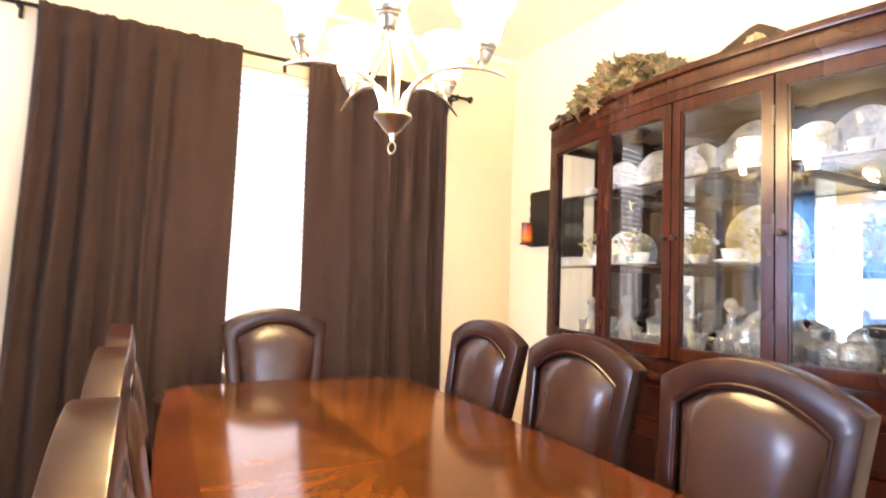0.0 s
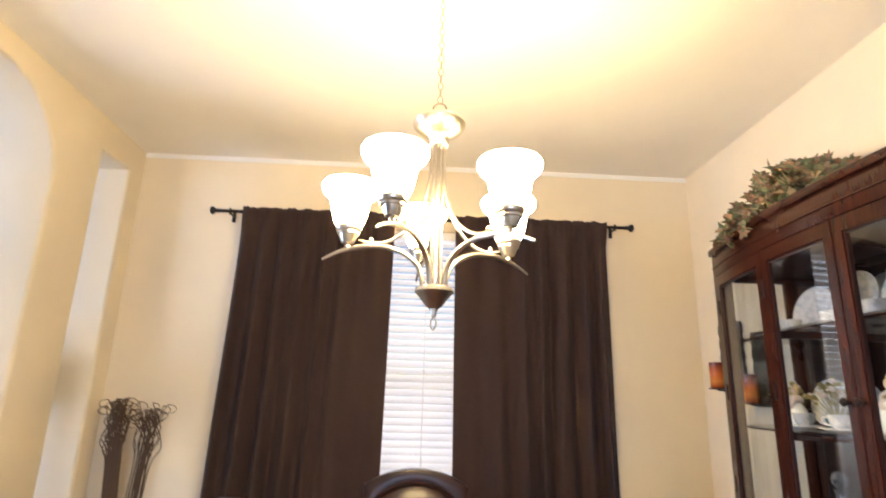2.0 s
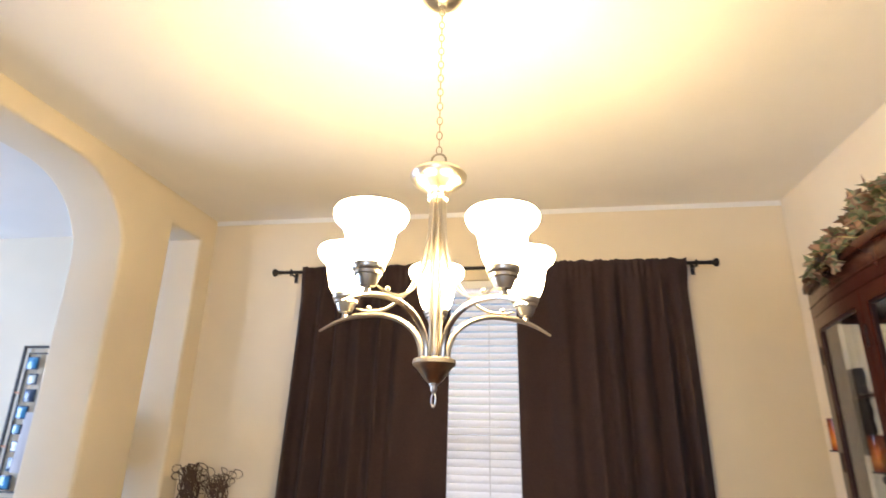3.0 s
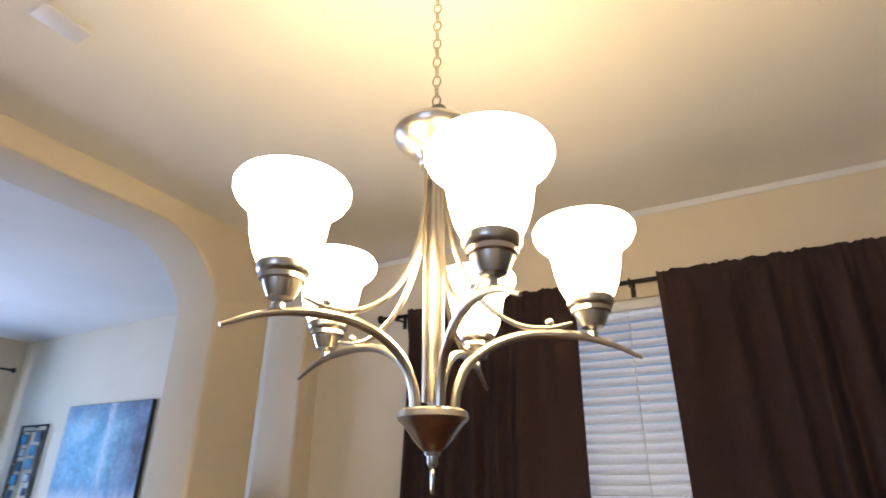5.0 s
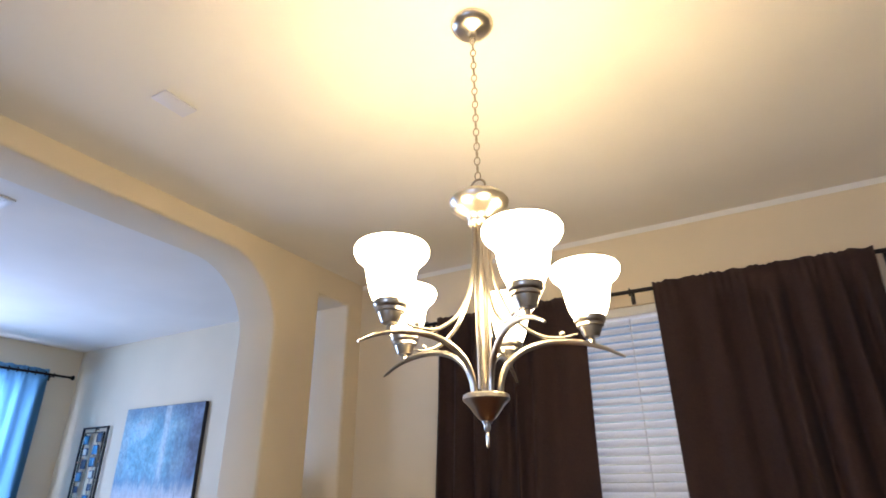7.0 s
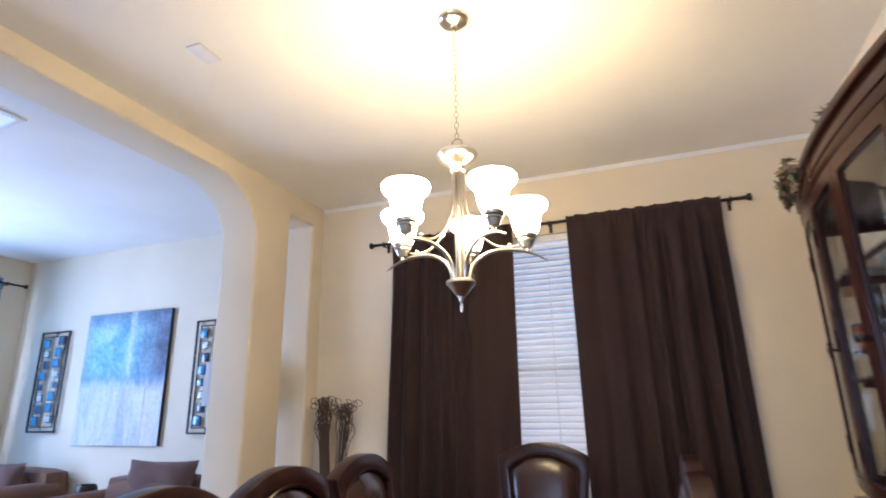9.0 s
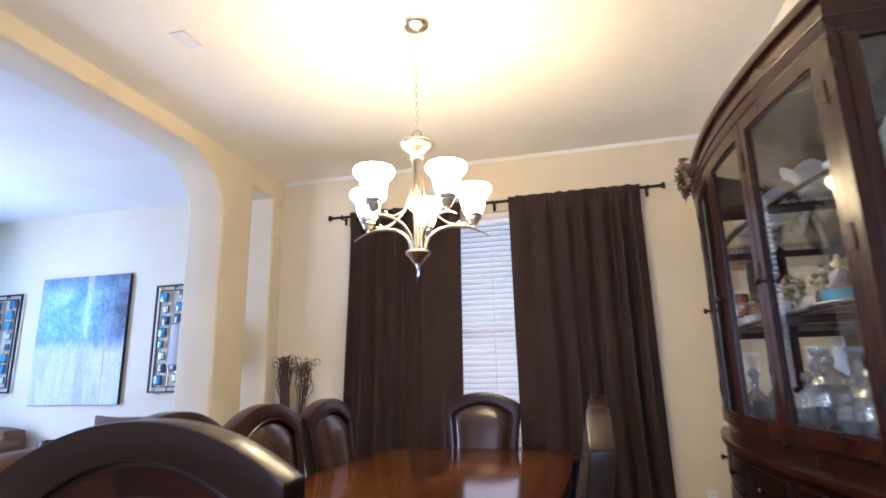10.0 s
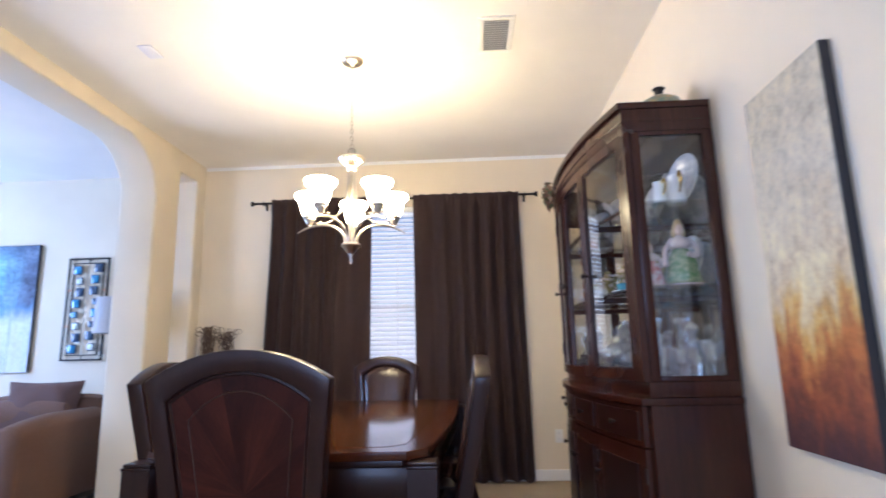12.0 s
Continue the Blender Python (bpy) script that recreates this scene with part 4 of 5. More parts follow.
def standing_plate(y, z, r, mat, x=2.66, lean=14, turn=0, label="white china plate standing on edge on the shelf"):
    p = thing("plate", Matrix.Translation((x, y, z)) @ Matrix.Rotation(radians(turn), 4, "Z") @ Matrix.Translation((0.0, 0, r * math.cos(radians(lean)) + 0.005)) @ Matrix.Rotation(radians(-90 + lean), 4, "Y"), label, "plate", "plates in the cabinet")
    part("dish", plate_bm(r), mat, p)
    part("rim_line", lathe_bm([(r * 0.985, 0.0215), (r * 1.003, 0.0215), (r * 1.003, 0.019), (r * 0.985, 0.019), (r * 0.985, 0.0215)], 40), M_GOLD if mat is M_GILTPLATE else M_PAINTED, p)
    return p


def cup(y, z, x=2.50, mat=None, turn=0.0, s=1.0, handle=None, saucer=True, label="small white china teacup on a saucer"):
    mat = mat or M_PAINTED
    c = thing("teacup", Matrix.Translation((x, y, z)) @ Matrix.Rotation(turn, 4, "Z") @ Matrix.Scale(s, 4), label, "cup", "cups in the cabinet")
    zz = 0.0
    if saucer:
        part("saucer", lathe_bm([(0, 0.003), (0.035, 0.004), (0.07, 0.014), (0.071, 0.011), (0.036, 0), (0, 0)], 28), M_PORCELAIN, c)
        zz = 0.0045
    part("bowl", lathe_bm([(0, zz), (0.02, zz), (0.022, zz + 0.006), (0.036, zz + 0.025), (0.042, zz + 0.056), (0.039, zz + 0.056), (0.033, zz + 0.026), (0.0, zz + 0.012)], 28), mat, c)
    part("handle", tube_bm(smooth_curve([(0.036, 0, zz + 0.045), (0.056, 0, zz + 0.047), (0.058, 0, zz + 0.026), (0.034, 0, zz + 0.018)], 5), 0.0035, 8), handle or mat, c)


def tankard(y, z, x, turn, h=0.16, label="tall white porcelain pitcher with a gilt handle"):
    c = thing("pitcher", Matrix.Translation((x, y, z)) @ Matrix.Rotation(turn, 4, "Z"), label, "pitcher", "white pitchers")
    r = h * 0.33
    part("body", lathe_bm([(0, 0), (r * 0.95, 0), (r, 0.01), (r * 0.97, h * 0.5), (r * 0.8, h * 0.82), (r * 0.88, h), (r * 0.8, h), (r * 0.72, h * 0.82), (0, h * 0.8)], 30), M_PORCELAIN, c)
    part("handle", tube_bm(smooth_curve([(r * 0.8, 0, h * 0.92), (r * 1.35, 0, h * 1.05), (r * 1.65, 0, h * 0.7), (r * 0.98, 0, h * 0.35)], 6), 0.0048, 8), M_GOLD, c, "gilt handle")


def figurine(y, z, x, h, dress, turn=0.0, label="porcelain figurine of a lady in a long dress"):
    """One plain modelled mesh: skirt, body, arms, head and hair."""
    bm = bmesh.new()
    m = Matrix.Translation((0, 0, 0))
    lathe_bm([(0, 0), (0.34, 0), (0.36, 0.03), (0, 0.035)], 20, m, bm)
    n0 = len(bm.faces)
    lathe_bm([(0, 0.035), (0.30, 0.035), (0.33, 0.07), (0.30, 0.22), (0.25, 0.40), (0.17, 0.52), (0.12, 0.57), (0.0, 0.57)], 28, m, bm)
    n1 = len(bm.faces)
    lathe_bm([(0, 0.55), (0.15, 0.56), (0.21, 0.60), (0.20, 0.66), (0.13, 0.72), (0.05, 0.76), (0.045, 0.79), (0, 0.79)], 18, m, bm)
    tube_bm(smooth_curve([(0.0, 0.14, 0.70), (0.10, 0.27, 0.56), (0.20, 0.20, 0.44), (0.24, 0.04, 0.46)], 5), [0.05] * 10 + [0.04] * 6, 8, bm)
    tube_bm(smooth_curve([(0.0, -0.14, 0.70), (0.06, -0.30, 0.52), (0.12, -0.32, 0.30)], 5), 0.05, 8, bm)
    n2 = len(bm.faces)
    bmesh.ops.create_uvsphere(bm, u_segments=14, v_segments=10, radius=0.085, matrix=Matrix.Translation((0.015, 0, 0.85)) @ Matrix.Diagonal((1, 0.9, 1.15, 1)))
    n3 = len(bm.faces)
    bmesh.ops.create_uvsphere(bm, u_segments=14, v_segments=10, radius=0.10, matrix=Matrix.Translation((-0.03, 0, 0.885)))
    bmesh.ops.create_uvsphere(bm, u_segments=12, v_segments=8, radius=0.07, matrix=Matrix.Translation((-0.03, 0, 0.955)))
    for q in (-0.085, 0.085):
        bmesh.ops.create_uvsphere(bm, u_segments=10, v_segments=8, radius=0.045, matrix=Matrix.Translation((-0.03, q, 0.81)) @ Matrix.Diagonal((1, 1, 1.6, 1)))
    bm.faces.ensure_lookup_table()
    for i, f in enumerate(bm.faces):
        f.material_index = 0 if i < n0 else 1 if i < n1 else 0 if i < n2 else 2 if i < n3 else 3
    for v in bm.verts:
        k = 1 + 0.05 * math.sin(9 * math.atan2(v.co.y, v.co.x)) * (v.co.z < 0.5) * (v.co.z > 0.04)
        v.co.x, v.co.y, v.co.z = v.co.x * k * h * 0.78, v.co.y * k * h * 0.78, v.co.z * h
    ob = part("figurine", bm, [M_SHAWL, dress, M_SKIN, M_HAIR], angle=60)
    ob.matrix_world = Matrix.Translation((x, y, z)) @ Matrix.Rotation(turn, 4, "Z")
    tagged(ob, label, "figurine", "figurines in the cabinet")


def facet_lathe(profile, steps=14, swell=0.06):
    bm = lathe_bm(profile, steps * 2)
    for v in bm.verts:
        a = math.atan2(v.co.y, v.co.x)
        k = 1 + swell * (0.5 if int(round(a / (math.pi / steps))) % 2 else -0.5)
        v.co.x, v.co.y = v.co.x * k, v.co.y * k
    return bm


def decanter(y, z, x, h, label="cut crystal decanter with a stopper"):
    d = thing("decanter", Matrix.Translation((x, y, z)), label, "decanter", "crystal in the cabinet")
    part("bottle", facet_lathe([(0, 0), (h * 0.24, 0), (h * 0.27, h * 0.04), (h * 0.26, h * 0.28), (h * 0.16, h * 0.46), (h * 0.07, h * 0.56), (h * 0.06, h * 0.68), (h * 0.09, h * 0.74), (0, h * 0.74)]), M_CRYSTAL, d, smooth=False)
    part("stopper", facet_lathe([(0, h * 0.745), (h * 0.04, h * 0.75), (h * 0.10, h * 0.83), (h * 0.11, h * 0.89), (h * 0.06, h * 0.98), (0, h)], 7), M_CRYSTAL, d, smooth=False)


def crystal_bowl(y, z, x, r, h, label="cut crystal bowl on a short foot"):
    ob = part("crystal_bowl", facet_lathe([(0, 0), (r * 0.5, 0), (r * 0.4, h * 0.12), (r * 0.75, h * 0.4), (r, h), (r * 0.93, h), (r * 0.66, h * 0.44), (0, h * 0.26)], 12, 0.08), M_CRYSTAL, smooth=False)
    ob.location = (x, y, z)
    tagged(ob, label, "bowl", "crystal in the cabinet")


def goblet(y, z, x, h, label="small stemmed crystal glass"):
    ob = part("goblet", facet_lathe([(0, 0), (h * 0.22, 0), (h * 0.22, h * 0.02), (h * 0.05, h * 0.07), (h * 0.045, h * 0.4), (h * 0.2, h * 0.55), (h * 0.24, h), (h * 0.21, h), (h * 0.17, h * 0.58), (0, h * 0.5)], 9, 0.05), M_CRYSTAL)
    ob.location = (x, y, z)
    tagged(ob, label, "glass", "crystal in the cabinet")


def posy(y, z, x, seed, pot, h=0.16, spread=0.10, label="bunch of dried flowers in a small pot"):
    rnd = random.Random(seed)
    p = thing("flower_pot", Matrix.Translation((x, y, z)), label, "flowers", "dried flowers in the cabinet")
    part("pot", lathe_bm([(0, 0), (0.028, 0), (0.04, 0.035), (0.043, 0.05), (0.036, 0.05), (0.0, 0.03)], 20), pot, p)
    stems, heads, creams = bmesh.new(), bmesh.new(), bmesh.new()
    for _ in range(46):
        a, r, hh = rnd.uniform(0, 6.28), rnd.uniform(0, spread), rnd.uniform(0.6, 1.0) * h
        tip = Vector((min(r * math.cos(a), 0.04), r * math.sin(a), 0.04 + hh * (1 - 0.4 * r / spread)))
        tube_bm([(0, 0, 0.03), tip * 0.5 + Vector((0, 0, 0.015)), tip], 0.0012, 4, stems)
        m = Matrix.Translation(tip) @ Matrix.Rotation(rnd.uniform(0, 6), 4, "X") @ Matrix.Diagonal((1, 0.8, 0.6, 1))
        bmesh.ops.create_icosphere(heads if rnd.random() < 0.65 else creams, subdivisions=1, radius=rnd.uniform(0.007, 0.016), matrix=m)
    part("stems", stems, M_DUSTY, p)
    part("blossoms", heads, M_DUSTY, p)
    part("cream_blossoms", creams, M_CREAMFL, p, "cream dried blossoms")


def candlestick(y, z, x, h, label="slender cut crystal candlestick"):
    ob = part("candlestick", facet_lathe([(0, 0), (h * 0.22, 0), (h * 0.2, h * 0.04), (h * 0.06, h * 0.12), (h * 0.09, h * 0.25), (h * 0.05, h * 0.4), (h * 0.08, h * 0.6), (h * 0.05, h * 0.8), (h * 0.12, h * 0.94), (h * 0.12, h), (0, h)], 8, 0.12), M_CRYSTAL, smooth=False)
    ob.location = (x, y, z)
    tagged(ob, label, "candlestick", "crystal in the cabinet")


for y, r, mat, turn in ((2.40, 0.115, M_PAINTED, 6), (2.16, 0.125, M_PAINTED, 0), (1.93, 0.115, M_PAINTED, -6), (1.62, 0.145, M_PAINTED, 0), (1.36, 0.11, M_PAINTED, 4), (1.18, 0.12, M_PAINTED, -4)):
    standing_plate(y, S2, r, mat, turn=turn)
standing_plate(0.93, S2, 0.125, M_PAINTED, x=2.672, lean=10, turn=14, label="large white scalloped china plate standing on edge")
for y, x, turn in ((2.30, 2.46, 2.2), (2.04, 2.44, -1.0), (1.78, 2.40, 0.6), (1.54, 2.42, 2.0), (1.24, 2.46, -0.7)):
    cup(y, S2, x, turn=turn)
for y, x, turn, h in ((0.93, 2.44, -1.5, 0.095), (0.86, 2.525, -1.4, 0.10), (0.885, 2.61, -1.6, 0.135)):
    tankard(y, S2, x, turn, h)
standing_plate(2.38, S1, 0.10, M_PAINTED, turn=5)
standing_plate(1.60, S1, 0.14, M_GILTPLATE, label="pale green china plate with a gilt rim")
standing_plate(1.12, S1, 0.12, M_PAINTED, turn=-4)
standing_plate(0.96, S1, 0.12, M_PAINTED, x=2.672, turn=12, label="large pale blue china plate standing on edge")
for y, x, turn in ((2.28, 2.45, 1.2), (1.52, 2.36, -0.8), (2.02, 2.40, 2.8)):
    cup(y, S1, x, turn=turn)
figurine(0.91, S1, 2.61, 0.31, M_GREENDRESS, -1.6, "porcelain figurine of a lady in a green gown")
figurine(0.93, S1, 2.475, 0.22, M_PINK, -1.2, "small porcelain figurine of a lady in a pink gown")
figurine(1.90, S1, 2.50, 0.20, M_PORCELAIN, 2.9, "white porcelain figurine of a seated lady")
figurine(2.46, S1, 2.55, 0.18, M_PORCELAIN, 2.6, "white porcelain figurine of a standing lady")
figurine(1.34, S1, 2.50, 0.19, M_PINK, 2.9, "small porcelain figurine of a lady in a pink gown")
for i, (y, x, pot) in enumerate(((2.16, 2.50, M_TEALBOWL), (1.76, 2.48, M_PAINTED), (1.44, 2.52, M_PAINTED), (2.54, 2.60, M_PORCELAIN), (1.26, 2.60, M_TEALBOWL))):
    posy(y, S1, x, i + 3, pot)
for y, x, h in ((2.42, 2.46, 0.24), (2.20, 2.50, 0.26), (1.86, 2.52, 0.22), (1.60, 2.48, 0.27), (0.90, 2.62, 0.25), (1.30, 2.55, 0.24)):
    decanter(y, S0, x, h)
for y, x, r, h in ((2.30, 2.42, 0.07, 0.07), (1.98, 2.40, 0.09, 0.08), (1.72, 2.36, 0.085, 0.11), (0.99, 2.60, 0.075, 0.1), (2.52, 2.58, 0.07, 0.06)):
    crystal_bowl(y, S0, x, r, h)
for y, x, h in ((2.10, 2.44, 0.11), (2.05, 2.52, 0.12), (1.60, 2.62, 0.12), (1.32, 2.46, 0.12), (1.31, 2.38, 0.11), (0.90, 2.48, 0.14), (0.85, 2.54, 0.13), (0.95, 2.53, 0.14), (0.87, 2.42, 0.12), (1.02, 2.50, 0.13), (1.24, 2.40, 0.10), (1.80, 2.44, 0.11), (0.84, 2.68, 0.15)):
    goblet(y, S0, x, h)
for y, x, h in ((1.52, 2.66, 0.30), (2.10, 2.66, 0.32)):
    candlestick(y, S0, x, h)



def tulip_vase(y, z, x, label="frosted glass tulip vase with flared petals"):
    """A short stem and an opening cup with four pointed petals."""
    v = thing("tulip_vase", Matrix.Translation((x, y, z)), label, "vase")
    part("foot", lathe_bm([(0, 0), (0.034, 0), (0.034, 0.005), (0.012, 0.012), (0.010, 0.04), (0.02, 0.05), (0, 0.05)], 20), M_CRYSTAL, v)
    bm, n, m = bmesh.new(), 32, 8
    rows = []
    for j in range(m + 1):
        t = j / m
        row = []
        for i in range(n):
            a = 2 * math.pi * i / n
            petal = abs(math.cos(2 * a))
            rad = 0.018 + 0.034 * t ** 0.7 + 0.022 * t ** 4
            row.append(bm.verts.new((rad * math.cos(a), rad * math.sin(a), 0.048 + 0.085 * t + 0.028 * t * t * (petal - 0.5))))
        rows.append(row)
    for p, q in zip(rows, rows[1:]):
        for i in range(n):
            bm.faces.new((p[i], p[(i + 1) % n], q[(i + 1) % n], q[i]))
    bmesh.ops.solidify(bm, geom=bm.faces[:], thickness=0.003)
    part("cup", bm, M_PORCELAIN, v, "white frosted petals")


def glazed_bowl(y, z, x, label="pale blue glazed bowl on a saucer"):
    b = thing("blue_bowl", Matrix.Translation((x, y, z)), label, "bowl")
    part("saucer", lathe_bm([(0, 0.002), (0.05, 0.003), (0.09, 0.014), (0.091, 0.011), (0.05, 0), (0, 0)], 28), M_PORCELAIN, b)
    part("bowl", lathe_bm([(0, 0.004), (0.03, 0.004), (0.055, 0.022), (0.064, 0.05), (0.060, 0.05), (0.05, 0.024), (0, 0.014)], 28), M_TEALBOWL, b)


def ginger_jar(y, z, x, h, label="large cut crystal jar with a domed lid"):
    j = thing("crystal_jar", Matrix.Translation((x, y, z)), label, "jar", "crystal in the cabinet")
    part("body", facet_lathe([(0, 0), (h * 0.22, 0), (h * 0.2, h * 0.05), (h * 0.34, h * 0.18), (h * 0.40, h * 0.36), (h * 0.36, h * 0.54), (h * 0.22, h * 0.64), (0, h * 0.64)], 14, 0.1), M_CRYSTAL, j, smooth=False)
    part("lid", facet_lathe([(0, h * 0.645), (h * 0.25, h * 0.65), (h * 0.2, h * 0.74), (h * 0.08, h * 0.82), (h * 0.05, h * 0.86), (h * 0.08, h * 0.92), (h * 0.05, h), (0, h)], 10, 0.1), M_CRYSTAL, j, smooth=False)


def silver_dish(y, z, x, r, label="small polished metal dish"):
    ob = part("metal_dish", lathe_bm([(0, 0), (r * 0.5, 0), (r * 0.45, 0.008), (r * 0.9, 0.026), (r, 0.03), (r * 0.97, 0.032), (r * 0.5, 0.014), (0, 0.012)], 28), M_NICKEL)
    ob.location = (x, y, z)
    tagged(ob, label, "dish", "metal dishes in the cabinet")


tulip_vase(1.36, S2, 2.46)
tulip_vase(1.66, S2, 2.44)
glazed_bowl(1.17, S1, 2.44)
posy(1.12, S1, 2.58, 21, M_GOLD, 0.15, 0.09, "gilded dried flowers in a small pot")
for y, x, h in ((1.45, 2.46, 0.27), (1.14, 2.45, 0.22)):
    ginger_jar(y, S0, x, h)
for y, x, r in ((1.26, 2.38, 0.06), (1.62, 2.34, 0.055), (0.98, 2.42, 0.05), (2.16, 2.40, 0.06)):
    silver_dish(y, S0, x, r)
for y, x, h in ((2.36, 2.56, 0.13), (2.26, 2.60, 0.12), (1.92, 2.44, 0.12), (1.66, 2.58, 0.15), (1.56, 2.40, 0.10), (1.40, 2.64, 0.14), (1.08, 2.66, 0.15), (0.85, 2.46, 0.11), (0.93, 2.68, 0.17), (2.48, 2.46, 0.11)):
    goblet(y, S0, x, h)
for y, x, turn in ((2.46, 2.48, 0.9), (1.90, 2.50, 2.4), (1.10, 2.46, 1.4)):
    cup(y, S2, x, turn=turn)


# ---- on top of the cabinet ----
CTOP = 2.2475


def ivy():
    """A trailing garland of variegated leaves, most of them lying along the cabinet's top edge."""
    k = Mat("ivy_leaf", (0.1, 0.13, 0.06), 0.6)
    isl = k.node("ShaderNodeNewGeometry")
    k.colour(k.mix(0.3, k.ramp(isl.outputs["Random Per Island"], (0.0, (0.045, 0.085, 0.03)), (0.35, (0.11, 0.145, 0.06)), (0.55, (0.20, 0.085, 0.05)), (0.75, (0.27, 0.115, 0.07)), (1.0, (0.24, 0.21, 0.12))), k.ramp(k.noise(45, 4), (0.3, (0.05, 0.06, 0.03)), (0.7, (0.26, 0.21, 0.13)))))
    rnd = random.Random(5)
    g = thing("ivy_garland", Matrix.Translation((2.45, 2.2, CTOP)), "trailing artificial ivy with green and rust leaves", "plant")
    leaves, stems = bmesh.new(), bmesh.new()
    shape = [(0, 0), (0.35, -0.16), (0.5, 0.06), (0.30, 0.26), (0.42, 0.52), (0.16, 0.6), (0, 1.0), (-0.16, 0.6), (-0.42, 0.52), (-0.30, 0.26), (-0.5, 0.06), (-0.35, -0.16)]
    for n in range(1100):
        t = rnd.betavariate(1.4, 1.5)
        y = -0.44 + 0.88 * t
        hmax = 0.25 * math.sin(math.pi * min(1, max(0.02, t * 0.93))) ** 0.8 + 0.02
        z = rnd.uniform(0.0, 1.0) ** 0.8 * hmax
        x = rnd.uniform(-0.14, 0.14) * (1.1 - 0.5 * z / 0.22) + 0.17 * (t - 0.2) * 0.5
        if 0.4 < t < 0.8 and rnd.random() < 0.06:
            z = rnd.uniform(-0.05, 0.05)
            x = front_x(2.2 + y) - 2.45 - 0.03 - 0.02 * rnd.random()
        s = rnd.uniform(0.045, 0.075)
        m = Matrix.Translation((x, y, max(z, 0.01) if x > front_x(min(2.66, 2.2 + y)) - 2.46 else z)) @ Euler((rnd.uniform(-1.1, 1.1), rnd.uniform(-1.3, 0.4), rnd.uniform(0, 6.28))).to_matrix().to_4x4()
        mid = leaves.verts.new(m @ Vector((0, s * 0.35, -0.12 * s)))
        vs = [leaves.verts.new(m @ Vector((a * s, b * s, 0.06 * s * math.cos(5 * a)))) for a, b in shape]
        for i in range(len(vs)):
            leaves.faces.new((mid, vs[i], vs[(i + 1) % len(vs)]))
        if n % 5 == 0:
            tube_bm([(x * 0.7, y - 0.06, max(0.01, z * 0.4)), (x, y, z)], 0.002, 4, stems)
    tube_bm(smooth_curve([(0.05, -0.44, 0.01), (0.0, -0.1, 0.05), (0.05, 0.2, 0.04), (0.07, 0.40, 0.01)], 8), 0.006, 6, stems)
    part("leaves", leaves, k.m, g)
    part("stems", stems, M_DUSTY, g)


ivy()


def mottled_jar():
    k = Mat("mottled_teal_glaze", (0.2, 0.25, 0.22), 0.3)
    k.colour(k.ramp(k.noise(14, 6, 0.7), (0.3, (0.03, 0.10, 0.11)), (0.48, (0.14, 0.20, 0.14)), (0.62, (0.36, 0.24, 0.10)), (0.75, (0.42, 0.36, 0.22))))
    j = thing("glazed_jar", Matrix.Translation((2.61, 0.98, CTOP)) @ Matrix.Scale(0.76, 4), "squat mottled teal and bronze jar with dark neck", "jar")
    part("body", lathe_bm([(0, 0), (0.08, 0), (0.13, 0.035), (0.145, 0.075), (0.12, 0.12), (0.06, 0.155), (0.034, 0.165), (0, 0.165)], 36), k.m, j)
    part("neck", lathe_bm([(0, 0.163), (0.034, 0.163), (0.027, 0.176), (0.027, 0.20), (0.04, 0.215), (0.035, 0.22), (0.0, 0.205)], 24), M_BLACK, j, "dark neck")


mottled_jar()


def wooden_tray():
    t = thing("wooden_tray", Matrix.Translation((2.46, 1.57, CTOP)), "dark wooden display stand holding a shell", "ornament")
    bm = bmesh.new()
    solid(bm, [(-0.02, -0.20, 0.0), (-0.02, 0.20, 0.0), (-0.02, 0.19, 0.055), (-0.02, -0.07, 0.165), (-0.02, -0.11, 0.168), (-0.02, -0.185, 0.12)], 0.06, (1, 0, 0))
    part("stand", bm, M_CHAIRWOOD, t)
    bm = bmesh.new()
    n = 13
    pts = [(-0.03, -0.10 + 0.075 * math.cos(a), 0.01 + 0.115 * math.sin(a)) for a in (math.pi * i / n for i in range(n + 1))]
    hub = bm.verts.new((-0.032, -0.10, 0.0))
    vs = [bm.verts.new((p[0] - (0.012 if i % 2 else 0), p[1], p[2])) for i, p in enumerate(pts)]
    for a, b in zip(vs, vs[1:]):
        bm.faces.new((hub, a, b))
    bmesh.ops.solidify(bm, geom=bm.faces[:], thickness=0.006)
    part("shell", bm, M_GILTPLATE, t, "ribbed tan shell")


wooden_tray()


# ---- candle sconces beside the cabinet ----


def amber_glass():
    k = Mat("amber_candle_glass", (0.5, 0.12, 0.02), 0.2)
    sep = k.node("ShaderNodeSeparateXYZ")
    k.link(k.coords(), sep.inputs[0])
    mr = k.node("ShaderNodeMapRange")
    mr.inputs[1].default_value, mr.inputs[2].default_value = 0.0, 0.15
    k.link(sep.outputs["Z"], mr.inputs[0])
    k.colour(k.ramp(mr.outputs[0], (0.0, (0.22, 0.02, 0.01)), (0.25, (0.62, 0.20, 0.03)), (0.55, (0.55, 0.12, 0.02)), (1.0, (0.10, 0.015, 0.012))))
    return k.m


M_AMBER = amber_glass()


